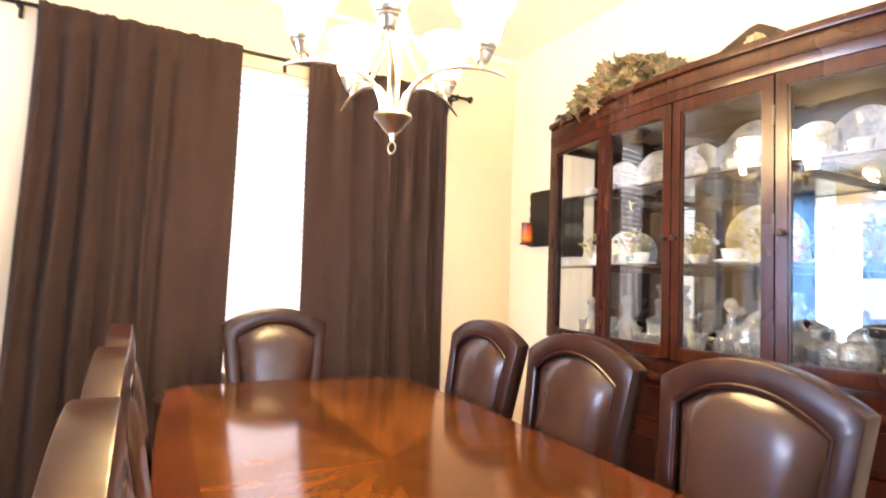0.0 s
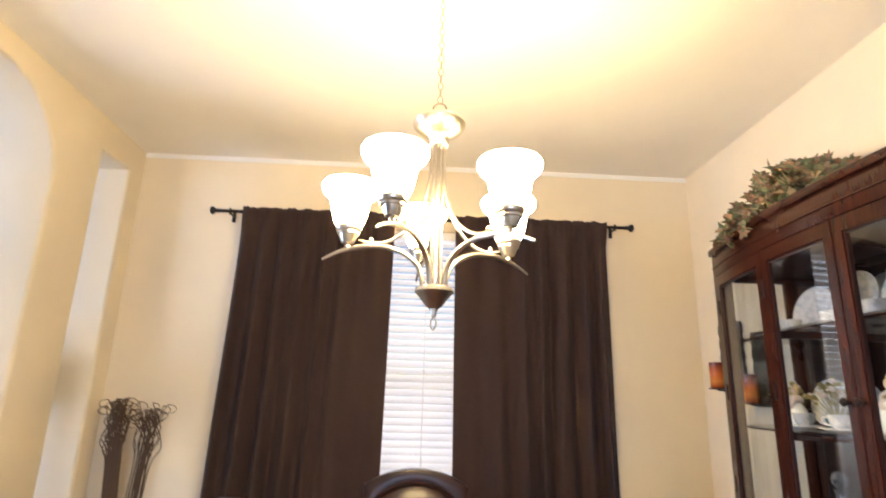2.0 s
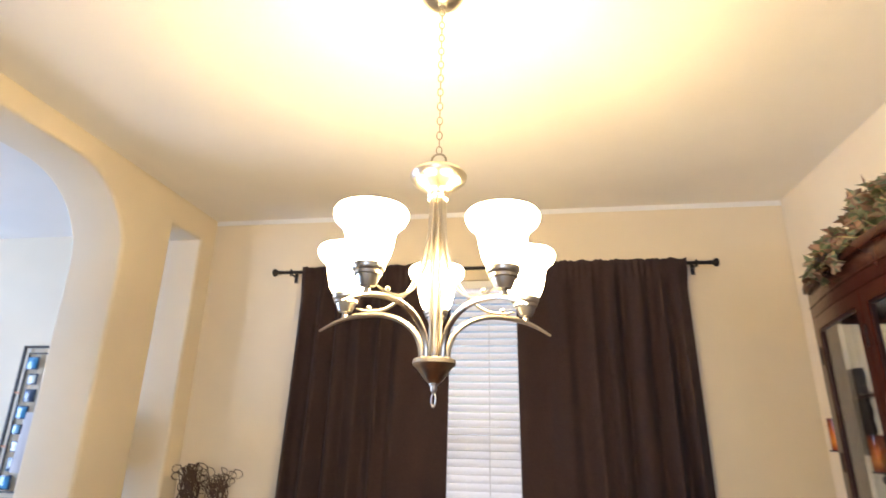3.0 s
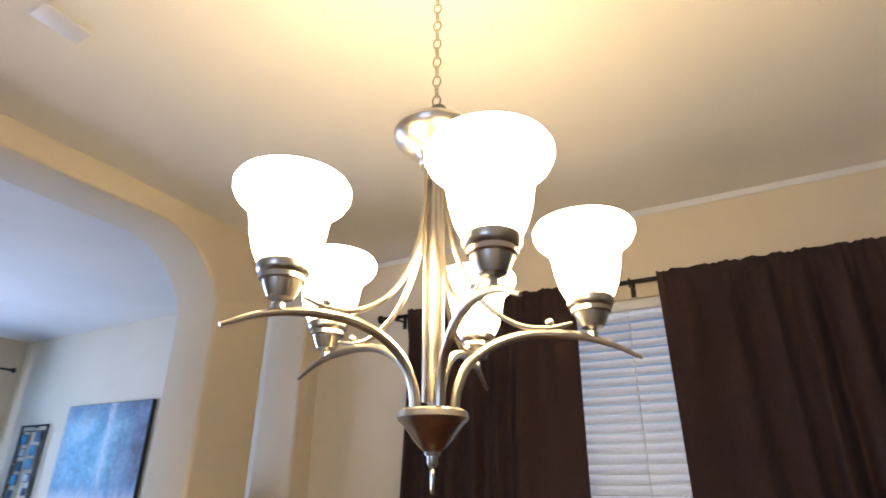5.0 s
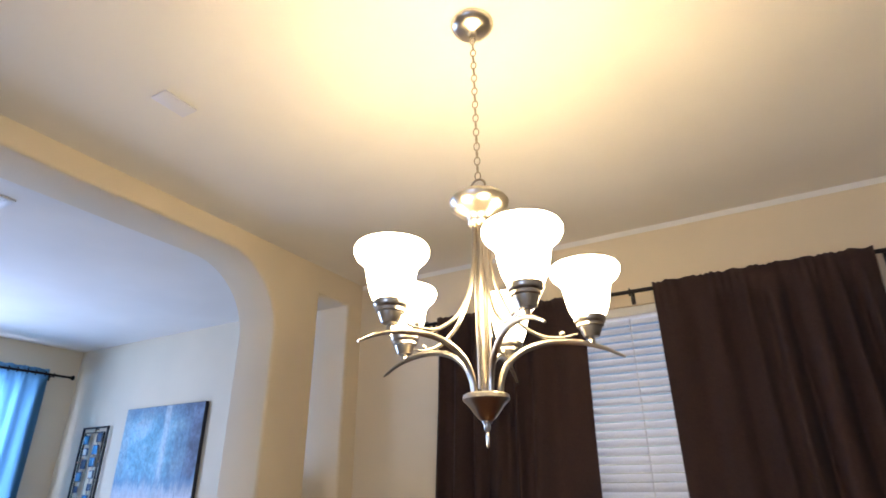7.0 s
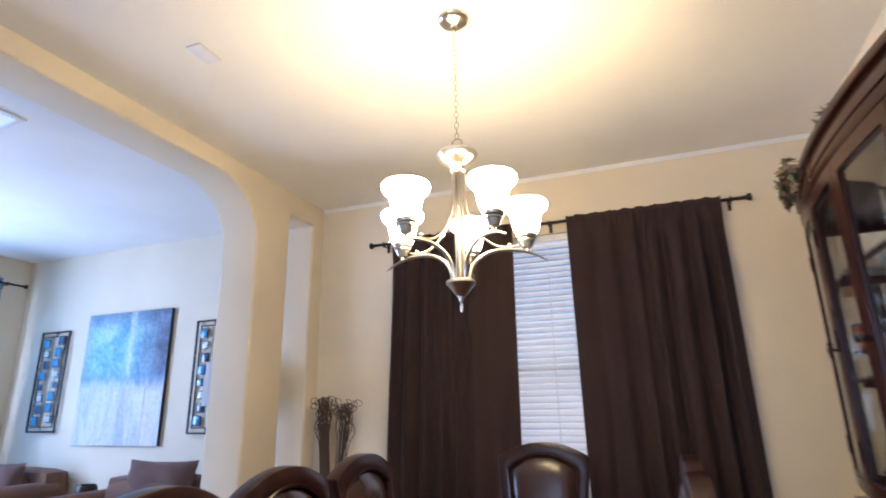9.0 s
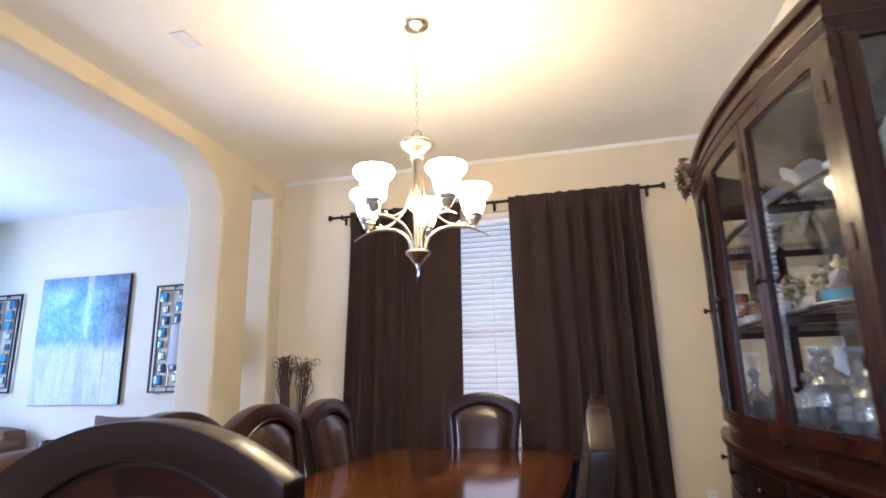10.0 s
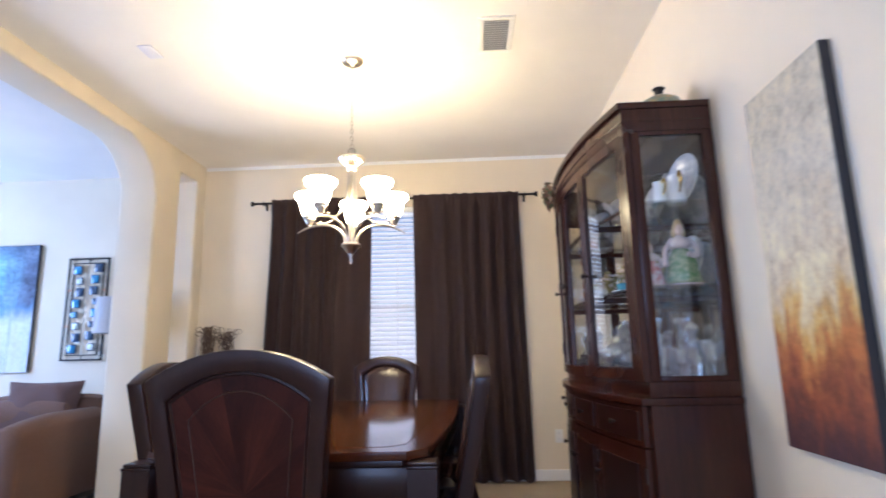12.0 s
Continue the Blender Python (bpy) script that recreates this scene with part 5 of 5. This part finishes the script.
def sconce(y, z):
    s = thing("wall_sconce", Matrix.Translation((XR - 0.001, y, z)), "dark scalloped wall sconce holding an amber candle glass", "sconce", "wall sconces")
    pts, n = [], 5
    for i in range(n * 8 + 1):
        v = i / (n * 8)
        pts.append((0.105 + 0.012 * abs(math.sin(math.pi * n * v)), 0.40 * v))
    out = [(-0.022, yy, zz) for yy, zz in pts] + [(-0.022, -yy, zz) for yy, zz in reversed(pts)]
    part("plaque", solid(bmesh.new(), out, 0.02, (1, 0, 0)), M_BLACK, s)
    bm = tube_bm([(-0.02, 0.06, 0.02), (-0.05, 0.06, 0.005), (-0.09, 0.06, 0.01)], 0.005, 8)
    lathe_bm([(0, 0.012), (0.05, 0.012), (0.052, 0.02), (0.046, 0.018), (0, 0.018)], 24, Matrix.Translation((-0.085, 0.06, 0)), bm)
    part("bracket", bm, M_BLACK, s)
    cyl = part("candle_glass", lathe_bm([(0, 0), (0.038, 0), (0.04, 0.004), (0.04, 0.15), (0.036, 0.15), (0.034, 0.02), (0, 0.02)], 28), M_AMBER, s, "amber glazed candle cup")
    cyl.location = (-0.085, 0.06, 0.019)


sconce(3.25, 1.565)
sconce(2.93, 1.485)


# ---- dried branches in the corner ----


def branches():
    b = thing("dried_branches", Matrix.Translation((-0.73, 3.44, 0)), "two bunches of curly dried branches in a vase", "branches")
    part("vase", lathe_bm([(0, 0), (0.09, 0), (0.10, 0.05), (0.12, 0.22), (0.09, 0.40), (0.055, 0.47), (0.07, 0.50), (0.06, 0.50), (0.045, 0.46), (0, 0.2)], 28), M_BRONZE, b, "dark floor vase")
    mt = Mat("dried_twig", (0.085, 0.052, 0.034), 0.9).m
    rnd = random.Random(11)
    for cx, top, count in ((-0.095, 1.425, 46), (0.095, 1.418, 34)):
        bm = bmesh.new()
        for _ in range(count):
            x0, w = rnd.uniform(-0.042, 0.042), rnd.uniform(0.2, 1.0)
            a = rnd.uniform(0, 6.28)
            hx, hy = cx + 0.08 * w * math.cos(a), 0.07 * w * math.sin(a)
            zt = top - rnd.uniform(0.0, 0.11)
            neck = zt - rnd.uniform(0.08, 0.17)
            pts = [(x0 * 0.5, 0, 0.25), (cx * 0.55 + x0, hy * 0.1, 0.75), (cx * 0.85 + x0, hy * 0.25, neck - 0.1), (cx + x0 * 1.7, hy * 0.5, neck), (hx, hy, zt)]
            curl, cz = [], rnd.choice((-1, 1))
            r = rnd.uniform(0.007, 0.024)
            for k in range(1, 8):
                q = k * 0.85
                grow = 1 + 0.06 * k
                curl.append((hx + cz * r * grow * (1 - math.cos(q)) * (0.6 + 0.5 * abs(math.cos(a))), hy + r * math.sin(q * 0.7) * math.sin(a), zt + r * 0.75 * math.sin(q) - 0.004 * k))
            line = smooth_curve(pts + curl, 4)
            n = len(line)
            tube_bm(line, [0.0036 * (1 - 0.65 * i / n) for i in range(n)], 5, bm)
        part("twig_tuft", bm, mt, b, "curly brown dried twigs")["kind"] = "stuff"


branches()


# ---- wall plates and ceiling fittings ----


def outlet():
    o = thing("wall_outlet", Matrix.Translation((2.395, YN - 0.0005, 0.38)), "white duplex wall outlet above the baseboard", "outlet")
    part("plate", box_bm(-0.036, -0.006, -0.058, 0.036, 0, 0.058, 0.0025), M_PLASTIC, o)
    for z in (-0.026, 0.026):
        part("socket", lathe_bm([(0, 0), (0.016, 0), (0.016, 0.004), (0, 0.004)], 20, Matrix.Translation((0, -0.006, z)) @ Matrix.Rotation(math.pi / 2, 4, "X")), M_TRIM, o)
        for x in (-0.006, 0.006):
            part("slot", box_bm(x - 0.001, -0.0108, z - 0.004, x + 0.001, -0.0098, z + 0.006), M_BLACK, o)


outlet()


M_VENTBACK = Mat("vent_duct", (0.45, 0.44, 0.41), 0.6).m


def ceiling_vent(x0, y0, x1, y1, label, lean=28):
    w, d = x1 - x0, y1 - y0
    v = thing("ceiling_vent", Matrix.Translation((x0, y0, H - 0.0005)), label, "vent", "ceiling vents")
    f = 0.035
    bm = box_bm(0, 0, -0.008, w, f, 0, 0.002)
    box_bm(0, d - f, -0.008, w, d, 0, 0.002, bm=bm)
    box_bm(0, f, -0.008, f, d - f, 0, 0.002, bm=bm)
    box_bm(w - f, f, -0.008, w, d - f, 0, 0.002, bm=bm)
    part("frame", bm, M_PLASTIC, v)
    part("backing", box_bm(f, f, -0.002, w - f, d - f, -0.0005), M_VENTBACK, v)
    n = int((d - 2 * f) / 0.022)
    for i in range(n):
        y = f + (i + 0.5) * (d - 2 * f) / n
        s = box_bm(f, -0.0085, -0.0008, w - f, 0.0085, 0.0008)
        bmesh.ops.transform(s, matrix=Matrix.Translation((0, y, -0.0085)) @ Matrix.Rotation(radians(lean), 4, "X"), verts=s.verts)
        part("slat", s, M_PLASTIC, v)


ceiling_vent(1.735, 1.26, 1.95, 1.66, "white slatted air vent in the ceiling")
ceiling_vent(-2.03, 1.28, -1.79, 1.56, "white slatted air vent in the ceiling", -28)
M_COVER = Mat("cool_white_plastic", (0.73, 0.72, 0.76), 0.45).m
cover = part("ceiling_cover_plate", box_bm(-0.372, 1.372, H - 0.010, -0.283, 1.520, H - 0.0005, 0.003), M_COVER)
tagged(cover, "small blank white plate on the ceiling", "cover plate")


# ---- pictures ----


def canvas(name, centre, w, h, axis, mat, label):
    """A stretched canvas; axis 'y': hangs on a far wall facing -y; 'x': on the right wall facing -x."""
    p = thing(name, Matrix.Translation(centre), label, "painting")
    t = 0.036
    if axis == "y":
        part("canvas_body", box_bm(-w / 2, -t, -h / 2, w / 2, -0.001, h / 2, 0.003), M_PAD, p)
        part("painted_face", box_bm(-w / 2 + 0.003, -t - 0.0025, -h / 2 + 0.003, w / 2 - 0.003, -t + 0.001, h / 2 - 0.003), mat, p)
    else:
        part("canvas_body", box_bm(-t, -w / 2, -h / 2, -0.001, w / 2, h / 2, 0.003), M_PAD, p)
        part("painted_face", box_bm(-t - 0.0025, -w / 2 + 0.003, -h / 2 + 0.003, -t + 0.001, w / 2 - 0.003, h / 2 - 0.003), mat, p)


canvas("abstract_painting", (-3.385, YNL, 1.69), 1.13, 1.30, "y", abstract_blue(), "large abstract canvas in blue, white and grey")
canvas("abstract_painting", (XR, 0.185, 1.425), 0.46, 1.26, "x", abstract_gold(), "tall abstract canvas in cream, gold and rust")


def tile_panel(x0, z0, w, h, order):
    """An open metal frame with wires and small coloured glass squares."""
    p = thing("wall_decor", Matrix.Translation((x0, YNL, z0)), "black metal wall panel with blue glass squares", "wall decor", "metal wall panels")
    y = -0.03

    def bars(inset, r):
        bm = bmesh.new()
        a, b, c, d = inset, w - inset, inset, h - inset
        for q0, q1 in (((a, c), (b, c)), ((b, c), (b, d)), ((b, d), (a, d)), ((a, d), (a, c))):
            box_bm(min(q0[0], q1[0]) - r, y - r, min(q0[1], q1[1]) - r, max(q0[0], q1[0]) + r, y + r, max(q0[1], q1[1]) + r, bm=bm)
        return bm

    part("outer_frame", bars(0.008, 0.008), M_BLACK, p)
    part("inner_frame", bars(0.055, 0.005), M_BLACK, p)
    for x in (0.135, w / 2, w - 0.135):
        part("wire", tube_bm([(x, y, 0.055), (x, y, h - 0.055)], 0.006, 6), M_NICKEL, p, "pewter grey upright")
    for q in ((w / 2, 0.016, w / 2, 0.055), (w / 2, h - 0.055, w / 2, h - 0.016)):
        part("tie", tube_bm([(q[0], y, q[1]), (q[2], y, q[3])], 0.005, 6), M_BLACK, p)
    for q in ((0.016, h * 0.33, 0.055), (w - 0.055, h * 0.33, w - 0.016), (0.016, h * 0.68, 0.055), (w - 0.055, h * 0.68, w - 0.016)):
        part("tie", tube_bm([(q[0], y, q[1]), (q[2], y, q[1])], 0.007, 8), M_COPPER, p, "copper knot")
    part("wall_pin", tube_bm([(w / 2, -0.001, h - 0.02), (w / 2, y, h - 0.02)], 0.006, 6), M_BLACK, p)
    kinds = {"B": (M_TILE_A, 0.046), "b": (M_TILE_D, 0.034), "S": (M_TILE_C, 0.044), "s": (M_TILE_C, 0.032), "W": (M_TILE_B, 0.038)}
    for col, row in enumerate(order):
        for i, letter in enumerate(row):
            tone, s = kinds[letter]
            z = h - 0.125 - i * (h - 0.24) / 7 + 0.018 * col
            xx = (0.125, w - 0.125)[col] + (-0.016, 0.012, 0.02, -0.008)[(i + 2 * col) % 4]
            t = part("glass_square", box_bm(xx - s, y - 0.014, z - s, xx + s, y - 0.004, z + s, 0.004), M_TILE_C, p)
            part("inset", box_bm(xx - s + 0.009, y - 0.019, z - s + 0.009, xx + s - 0.009, y - 0.0135, z + s - 0.009, 0.003), tone, t, "coloured glass inset")


M_COPPER = Mat("copper", (0.75, 0.36, 0.2), 0.3, 1.0).m
M_TILE_A = Mat("tile_blue", (0.05, 0.24, 0.42), 0.15).m
M_TILE_B = Mat("tile_pale", (0.55, 0.60, 0.56), 0.2).m
M_TILE_C = Mat("tile_slate", (0.05, 0.08, 0.13), 0.2).m
M_TILE_D = Mat("tile_sky", (0.16, 0.40, 0.58), 0.15).m
tile_panel(-2.49, 1.145, 0.43, 1.04, ("BWSBbWSB", "SBSsBsSW"))
tile_panel(-4.65, 1.165, 0.43, 1.04, ("BWSBsWSB", "SBBWsBBW"))


# ---- living room ----


def frame_window(name, along, a0, a1, z0, z1, at, label):
    w = thing(name, Matrix(), label, "window")
    w["kind"] = "structure"
    bm, panes = bmesh.new(), []
    mid = (a0 + a1) / 2
    bars = ((a0, z0, a0 + 0.05, z1), (a1 - 0.05, z0, a1, z1), (a0 + 0.05, z0, a1 - 0.05, z0 + 0.05), (a0 + 0.05, z1 - 0.05, a1 - 0.05, z1), (mid - 0.03, z0 + 0.05, mid + 0.03, z1 - 0.05))
    for p, q, r, s in bars:
        box_bm(*((at - 0.03, p, q, at + 0.03, r, s) if along == "y" else (p, at - 0.03, q, r, at + 0.03, s)), bm=bm)
    part("window_frame", bm, M_SLAT_DARK, w)
    for p, r in ((a0 + 0.051, mid - 0.031), (mid + 0.031, a1 - 0.051)):
        g = part("pane", box_bm(*((at - 0.003, p, z0 + 0.051, at + 0.003, r, z1 - 0.051) if along == "y" else (p, at - 0.003, z0 + 0.051, r, at + 0.003, z1 - 0.051))), M_PANE, w)
        g.visible_shadow = False


frame_window("window_2", "y", LWIN[0], LWIN[1], LWIN[2], LWIN[3], XW - 0.12, "bright white framed living room window")
frame_window("window_3", "x", BWIN[0], BWIN[1], BWIN[2], BWIN[3], YB - 0.12, "white framed back window")


def sheer(y0, y1, seed):
    ob = new("sheer_curtain", curtain_mesh(y0, y1, y0 - 0.02, y1 + 0.02, 2.79, 0.03, 7, seed, 0.04, M_SHEER))
    ob.matrix_world = Matrix.Translation((XW + 0.10, 0, 0)) @ Matrix.Rotation(math.pi / 2, 4, "Z")
    tagged(ob, "sheer blue grommet curtain over a bright window", "curtain", "living room curtains")
    count = int((y1 - y0) / 0.085)
    for i in range(count):
        x = y0 + (i + 0.5) * (y1 - y0) / count
        ring = [(x + 0.004 * (-1) ** i, 0.023 * math.cos(a), 2.74 + 0.023 * math.sin(a)) for a in (2 * math.pi * q / 16 for q in range(17))]
        part("grommet", tube_bm(ring, 0.005, 6, up=(1, 0, 0)), M_BRONZE, ob, "dark metal ring")


sheer(2.35, 3.47, 21)
sheer(0.35, 1.3, 22)
r2 = rod("curtain_rod", 3.55, "black iron curtain rod over the sheers", "curtain rod", (0.1, 1.75, 3.4), 0.10)
r2.matrix_world = Matrix.Translation((XW + 0.10, 0.12, 2.74)) @ Matrix.Rotation(math.pi / 2, 4, "Z")


def soft_box(x0, y0, z0, x1, y1, z1, r=0.06, crown=0.02):
    bm = box_bm(x0, y0, z0, x1, y1, z1)
    bmesh.ops.subdivide_edges(bm, edges=bm.edges[:], cuts=5, use_grid_fill=True)
    c, h = Vector(((x0 + x1) / 2, (y0 + y1) / 2, (z0 + z1) / 2)), Vector(((x1 - x0) / 2, (y1 - y0) / 2, (z1 - z0) / 2))
    for v in bm.verts:
        d = v.co - c
        q = Vector([min(max(d[i], -(h[i] - r)), h[i] - r) for i in range(3)])
        e = d - q
        if e.length > 1e-6:
            d = q + e.normalized() * r
        n = Vector([d[i] / h[i] for i in range(3)])
        d.z += crown * (1 - n.x ** 2) * (1 - n.y ** 2) * (1 if n.z > 0 else 0)
        v.co = c + d
    return bm


def scatter_pillow(m, label, s=0.44, wide=1.0):
    bm = bmesh.new()
    n, sides = 14, []
    for sg in (1, -1):
        rows = []
        for j in range(n + 1):
            row = []
            for i in range(n + 1):
                u, v = -1 + 2 * i / n, -1 + 2 * j / n
                pin = 1 - 0.07 * (1 - u * u) * abs(v) ** 3 - 0.07 * (1 - v * v) * abs(u) ** 3
                t = 0.085 * ((1 - u ** 4) * (1 - v ** 4)) ** 0.6
                row.append(bm.verts.new((u * s / 2 * pin * wide, sg * t + 0.006 * math.sin(6 * u + 4 * v) + 0.004 * math.sin(13 * u * v + 3 * u), v * s / 2 * pin + s / 2)))
            rows.append(row)
        for a, b in zip(rows, rows[1:]):
            for i in range(n):
                f = (a[i], a[i + 1], b[i + 1], b[i])
                bm.faces.new(f if sg < 0 else f[::-1])
    bmesh.ops.remove_doubles(bm, verts=bm.verts, dist=0.0012)
    ob = part("throw_pillow", bm, M_PILLOW)
    ob.matrix_world = m
    tagged(ob, label, "pillow")


def rolled_arm(y0, y1, x0, x1, ztop):
    """An arm along x, swelling to its front, with a rounded top that falls a little forwards."""
    bm = bmesh.new()
    n, rings = 14, []
    w, mid = (y1 - y0) / 2, (y0 + y1) / 2
    steps = [(x0, 0.80), (x0 + 0.008, 0.93), (x0 + 0.025, 1.0), (x0 + 0.06, 1.03)] + [(x0 + 0.06 + (x1 - x0 - 0.06) * i / 8, 1.03 - 0.03 * i / 8) for i in range(1, 9)]
    for x, k in steps:
        drop = 0.07 * max(0.0, (x0 + 0.55 - x) / 0.55) ** 2
        top = ztop - drop - (1 - min(1, k)) * 0.12
        ring = [Vector((x, mid - w * k, 0.05)), Vector((x, mid - w * k, top - 0.14))]
        ring += [Vector((x, mid - (w + 0.012) * k * math.cos(math.pi * i / n), top - 0.085 + 0.085 * math.sin(math.pi * i / n))) for i in range(n + 1)]
        ring += [Vector((x, mid + w * k, top - 0.14)), Vector((x, mid + w * k, 0.05))]
        rings.append([bm.verts.new(p) for p in ring])
    for a, b in zip(rings, rings[1:]):
        for i in range(len(a) - 1):
            bm.faces.new((a[i], a[i + 1], b[i + 1], b[i]))
        bm.faces.new((a[-1], a[0], b[0], b[-1]))
    bm.faces.new(rings[0][::-1])
    bm.faces.new(rings[-1])
    bmesh.ops.recalc_face_normals(bm, faces=bm.faces)
    return bm


def piping(y0, y1, x, ztop):
    """The seam round the front of an arm."""
    w, mid = (y1 - y0) / 2, (y0 + y1) / 2
    pts = [(x, mid - w, 0.06), (x, mid - w, ztop - 0.2)]
    pts += [(x, mid - (w + 0.013) * math.cos(math.pi * i / 12), ztop - 0.085 - 0.066 + 0.085 * math.sin(math.pi * i / 12)) for i in range(13)]
    pts += [(x, mid + w, ztop - 0.2), (x, mid + w, 0.06)]
    return tube_bm(pts, 0.004, 6)


def sofa(name, m, width, label, cushions):
    """Faces -x, back towards +x; local y across."""
    s = thing(name, m, label, "armchair", "brown armchairs")
    h = width / 2
    part("base", box_bm(-1.10, -h + 0.19, 0.08, -0.06, h - 0.19, 0.30, 0.02), M_SOFA, s)
    part("backrest", soft_box(-0.26, -h + 0.03, 0.05, 0.0, h - 0.03, 0.83, 0.06), M_SOFA, s)
    for a, b in ((-h, -h + 0.21), (h - 0.21, h)):
        arm = part("arm", rolled_arm(a, b, -1.19, -0.12, 0.735), M_SOFA, s)
        part("piping", piping(a, b, -1.165, 0.735), M_SOFA, arm)
    w = (width - 0.44) / cushions
    for i in range(cushions):
        y0 = -h + 0.22 + w * i
        part("seat_cushion", soft_box(-1.14, y0 + 0.003, 0.30, -0.26, y0 + w - 0.003, 0.47, 0.05, 0.03), M_SOFA, s)
        part("back_cushion", soft_box(-0.44, y0 + 0.006, 0.46, -0.25, y0 + w - 0.006, 0.80, 0.07), M_SOFA, s)
    for x in (-1.08, -0.08):
        for y in (-h + 0.1, h - 0.1):
            part("foot", lathe_bm([(0, 0), (0.025, 0), (0.032, 0.08), (0, 0.08)], 12, Matrix.Translation((x, y, 0))), M_CHAIRWOOD, s)


sofa("armchair", pose(-2.31, 3.60, 0, 0, 0, 90), 1.22, "brown upholstered armchair with rolled arms, beside the arch", 1)
scatter_pillow(pose(-2.22, 3.20, 0.485, -14, 0, 3), "brown throw pillow leaning in the armchair", 0.50, 1.36)
sofa("armchair", pose(-4.40, 3.77, 0, 0, 0, 90), 1.15, "brown upholstered armchair against the far wall", 1)
scatter_pillow(pose(-4.24, 3.30, 0.485, -14, 0, 10), "brown throw pillow leaning in the far armchair")


def side_table():
    t = thing("side_table", Matrix.Translation((-3.30, 3.46, 0)), "small dark wooden side table between the armchairs", "side table")
    part("tabletop", box_bm(-0.26, -0.26, 0.60, 0.26, 0.26, 0.635, 0.006), M_CHAIRWOOD, t)
    part("shelf", box_bm(-0.22, -0.22, 0.18, 0.22, 0.22, 0.20, 0.004), M_CHAIRWOOD, t)
    for x in (-0.225, 0.225):
        for y in (-0.225, 0.225):
            part("leg", box_bm(x - 0.022, y - 0.022, 0, x + 0.022, y + 0.022, 0.60, 0.004), M_CHAIRWOOD, t)


side_table()
bowl = part("candle_bowl", lathe_bm([(0, 0), (0.06, 0), (0.085, 0.03), (0.085, 0.08), (0.07, 0.11), (0.062, 0.11), (0.075, 0.08), (0.07, 0.04), (0, 0.02)], 28), M_BRONZE)
bowl.location = (-3.19, 3.42, 0.6355)
tagged(bowl, "dark round candle bowl on the side table", "bowl")


def floor_lamp():
    """A floor lamp, switched off, between the armchair and the arch pier."""
    f = thing("floor_lamp", Matrix.Translation((-1.585, 3.23, 0)), "unlit floor lamp with a pale drum shade", "floor lamp")
    part("base", lathe_bm([(0, 0), (0.1, 0), (0.1, 0.012), (0.085, 0.02), (0.02, 0.03), (0, 0.03)], 32), M_BRONZE, f)
    part("pole", lathe_bm([(0, 0.03), (0.014, 0.03), (0.012, 0.06), (0.012, 1.40), (0.018, 1.42), (0.018, 1.46), (0, 1.46)], 16), M_BRONZE, f)
    part("shade", lathe_bm([(0.175, 1.38), (0.162, 1.70), (0.159, 1.70), (0.172, 1.38), (0.175, 1.38)], 48), M_LAMPSHADE, f, "pale linen drum shade")
    bm = tube_bm([(-0.161, 0, 1.66), (0.161, 0, 1.66)], 0.003, 6)
    tube_bm([(0, 0, 1.45), (0, 0, 1.66)], 0.004, 6, bm)
    part("spider", bm, M_BRONZE, f)


M_LAMPSHADE = see_through("lampshade_linen", (0.62, 0.60, 0.60), 0.25)
floor_lamp()
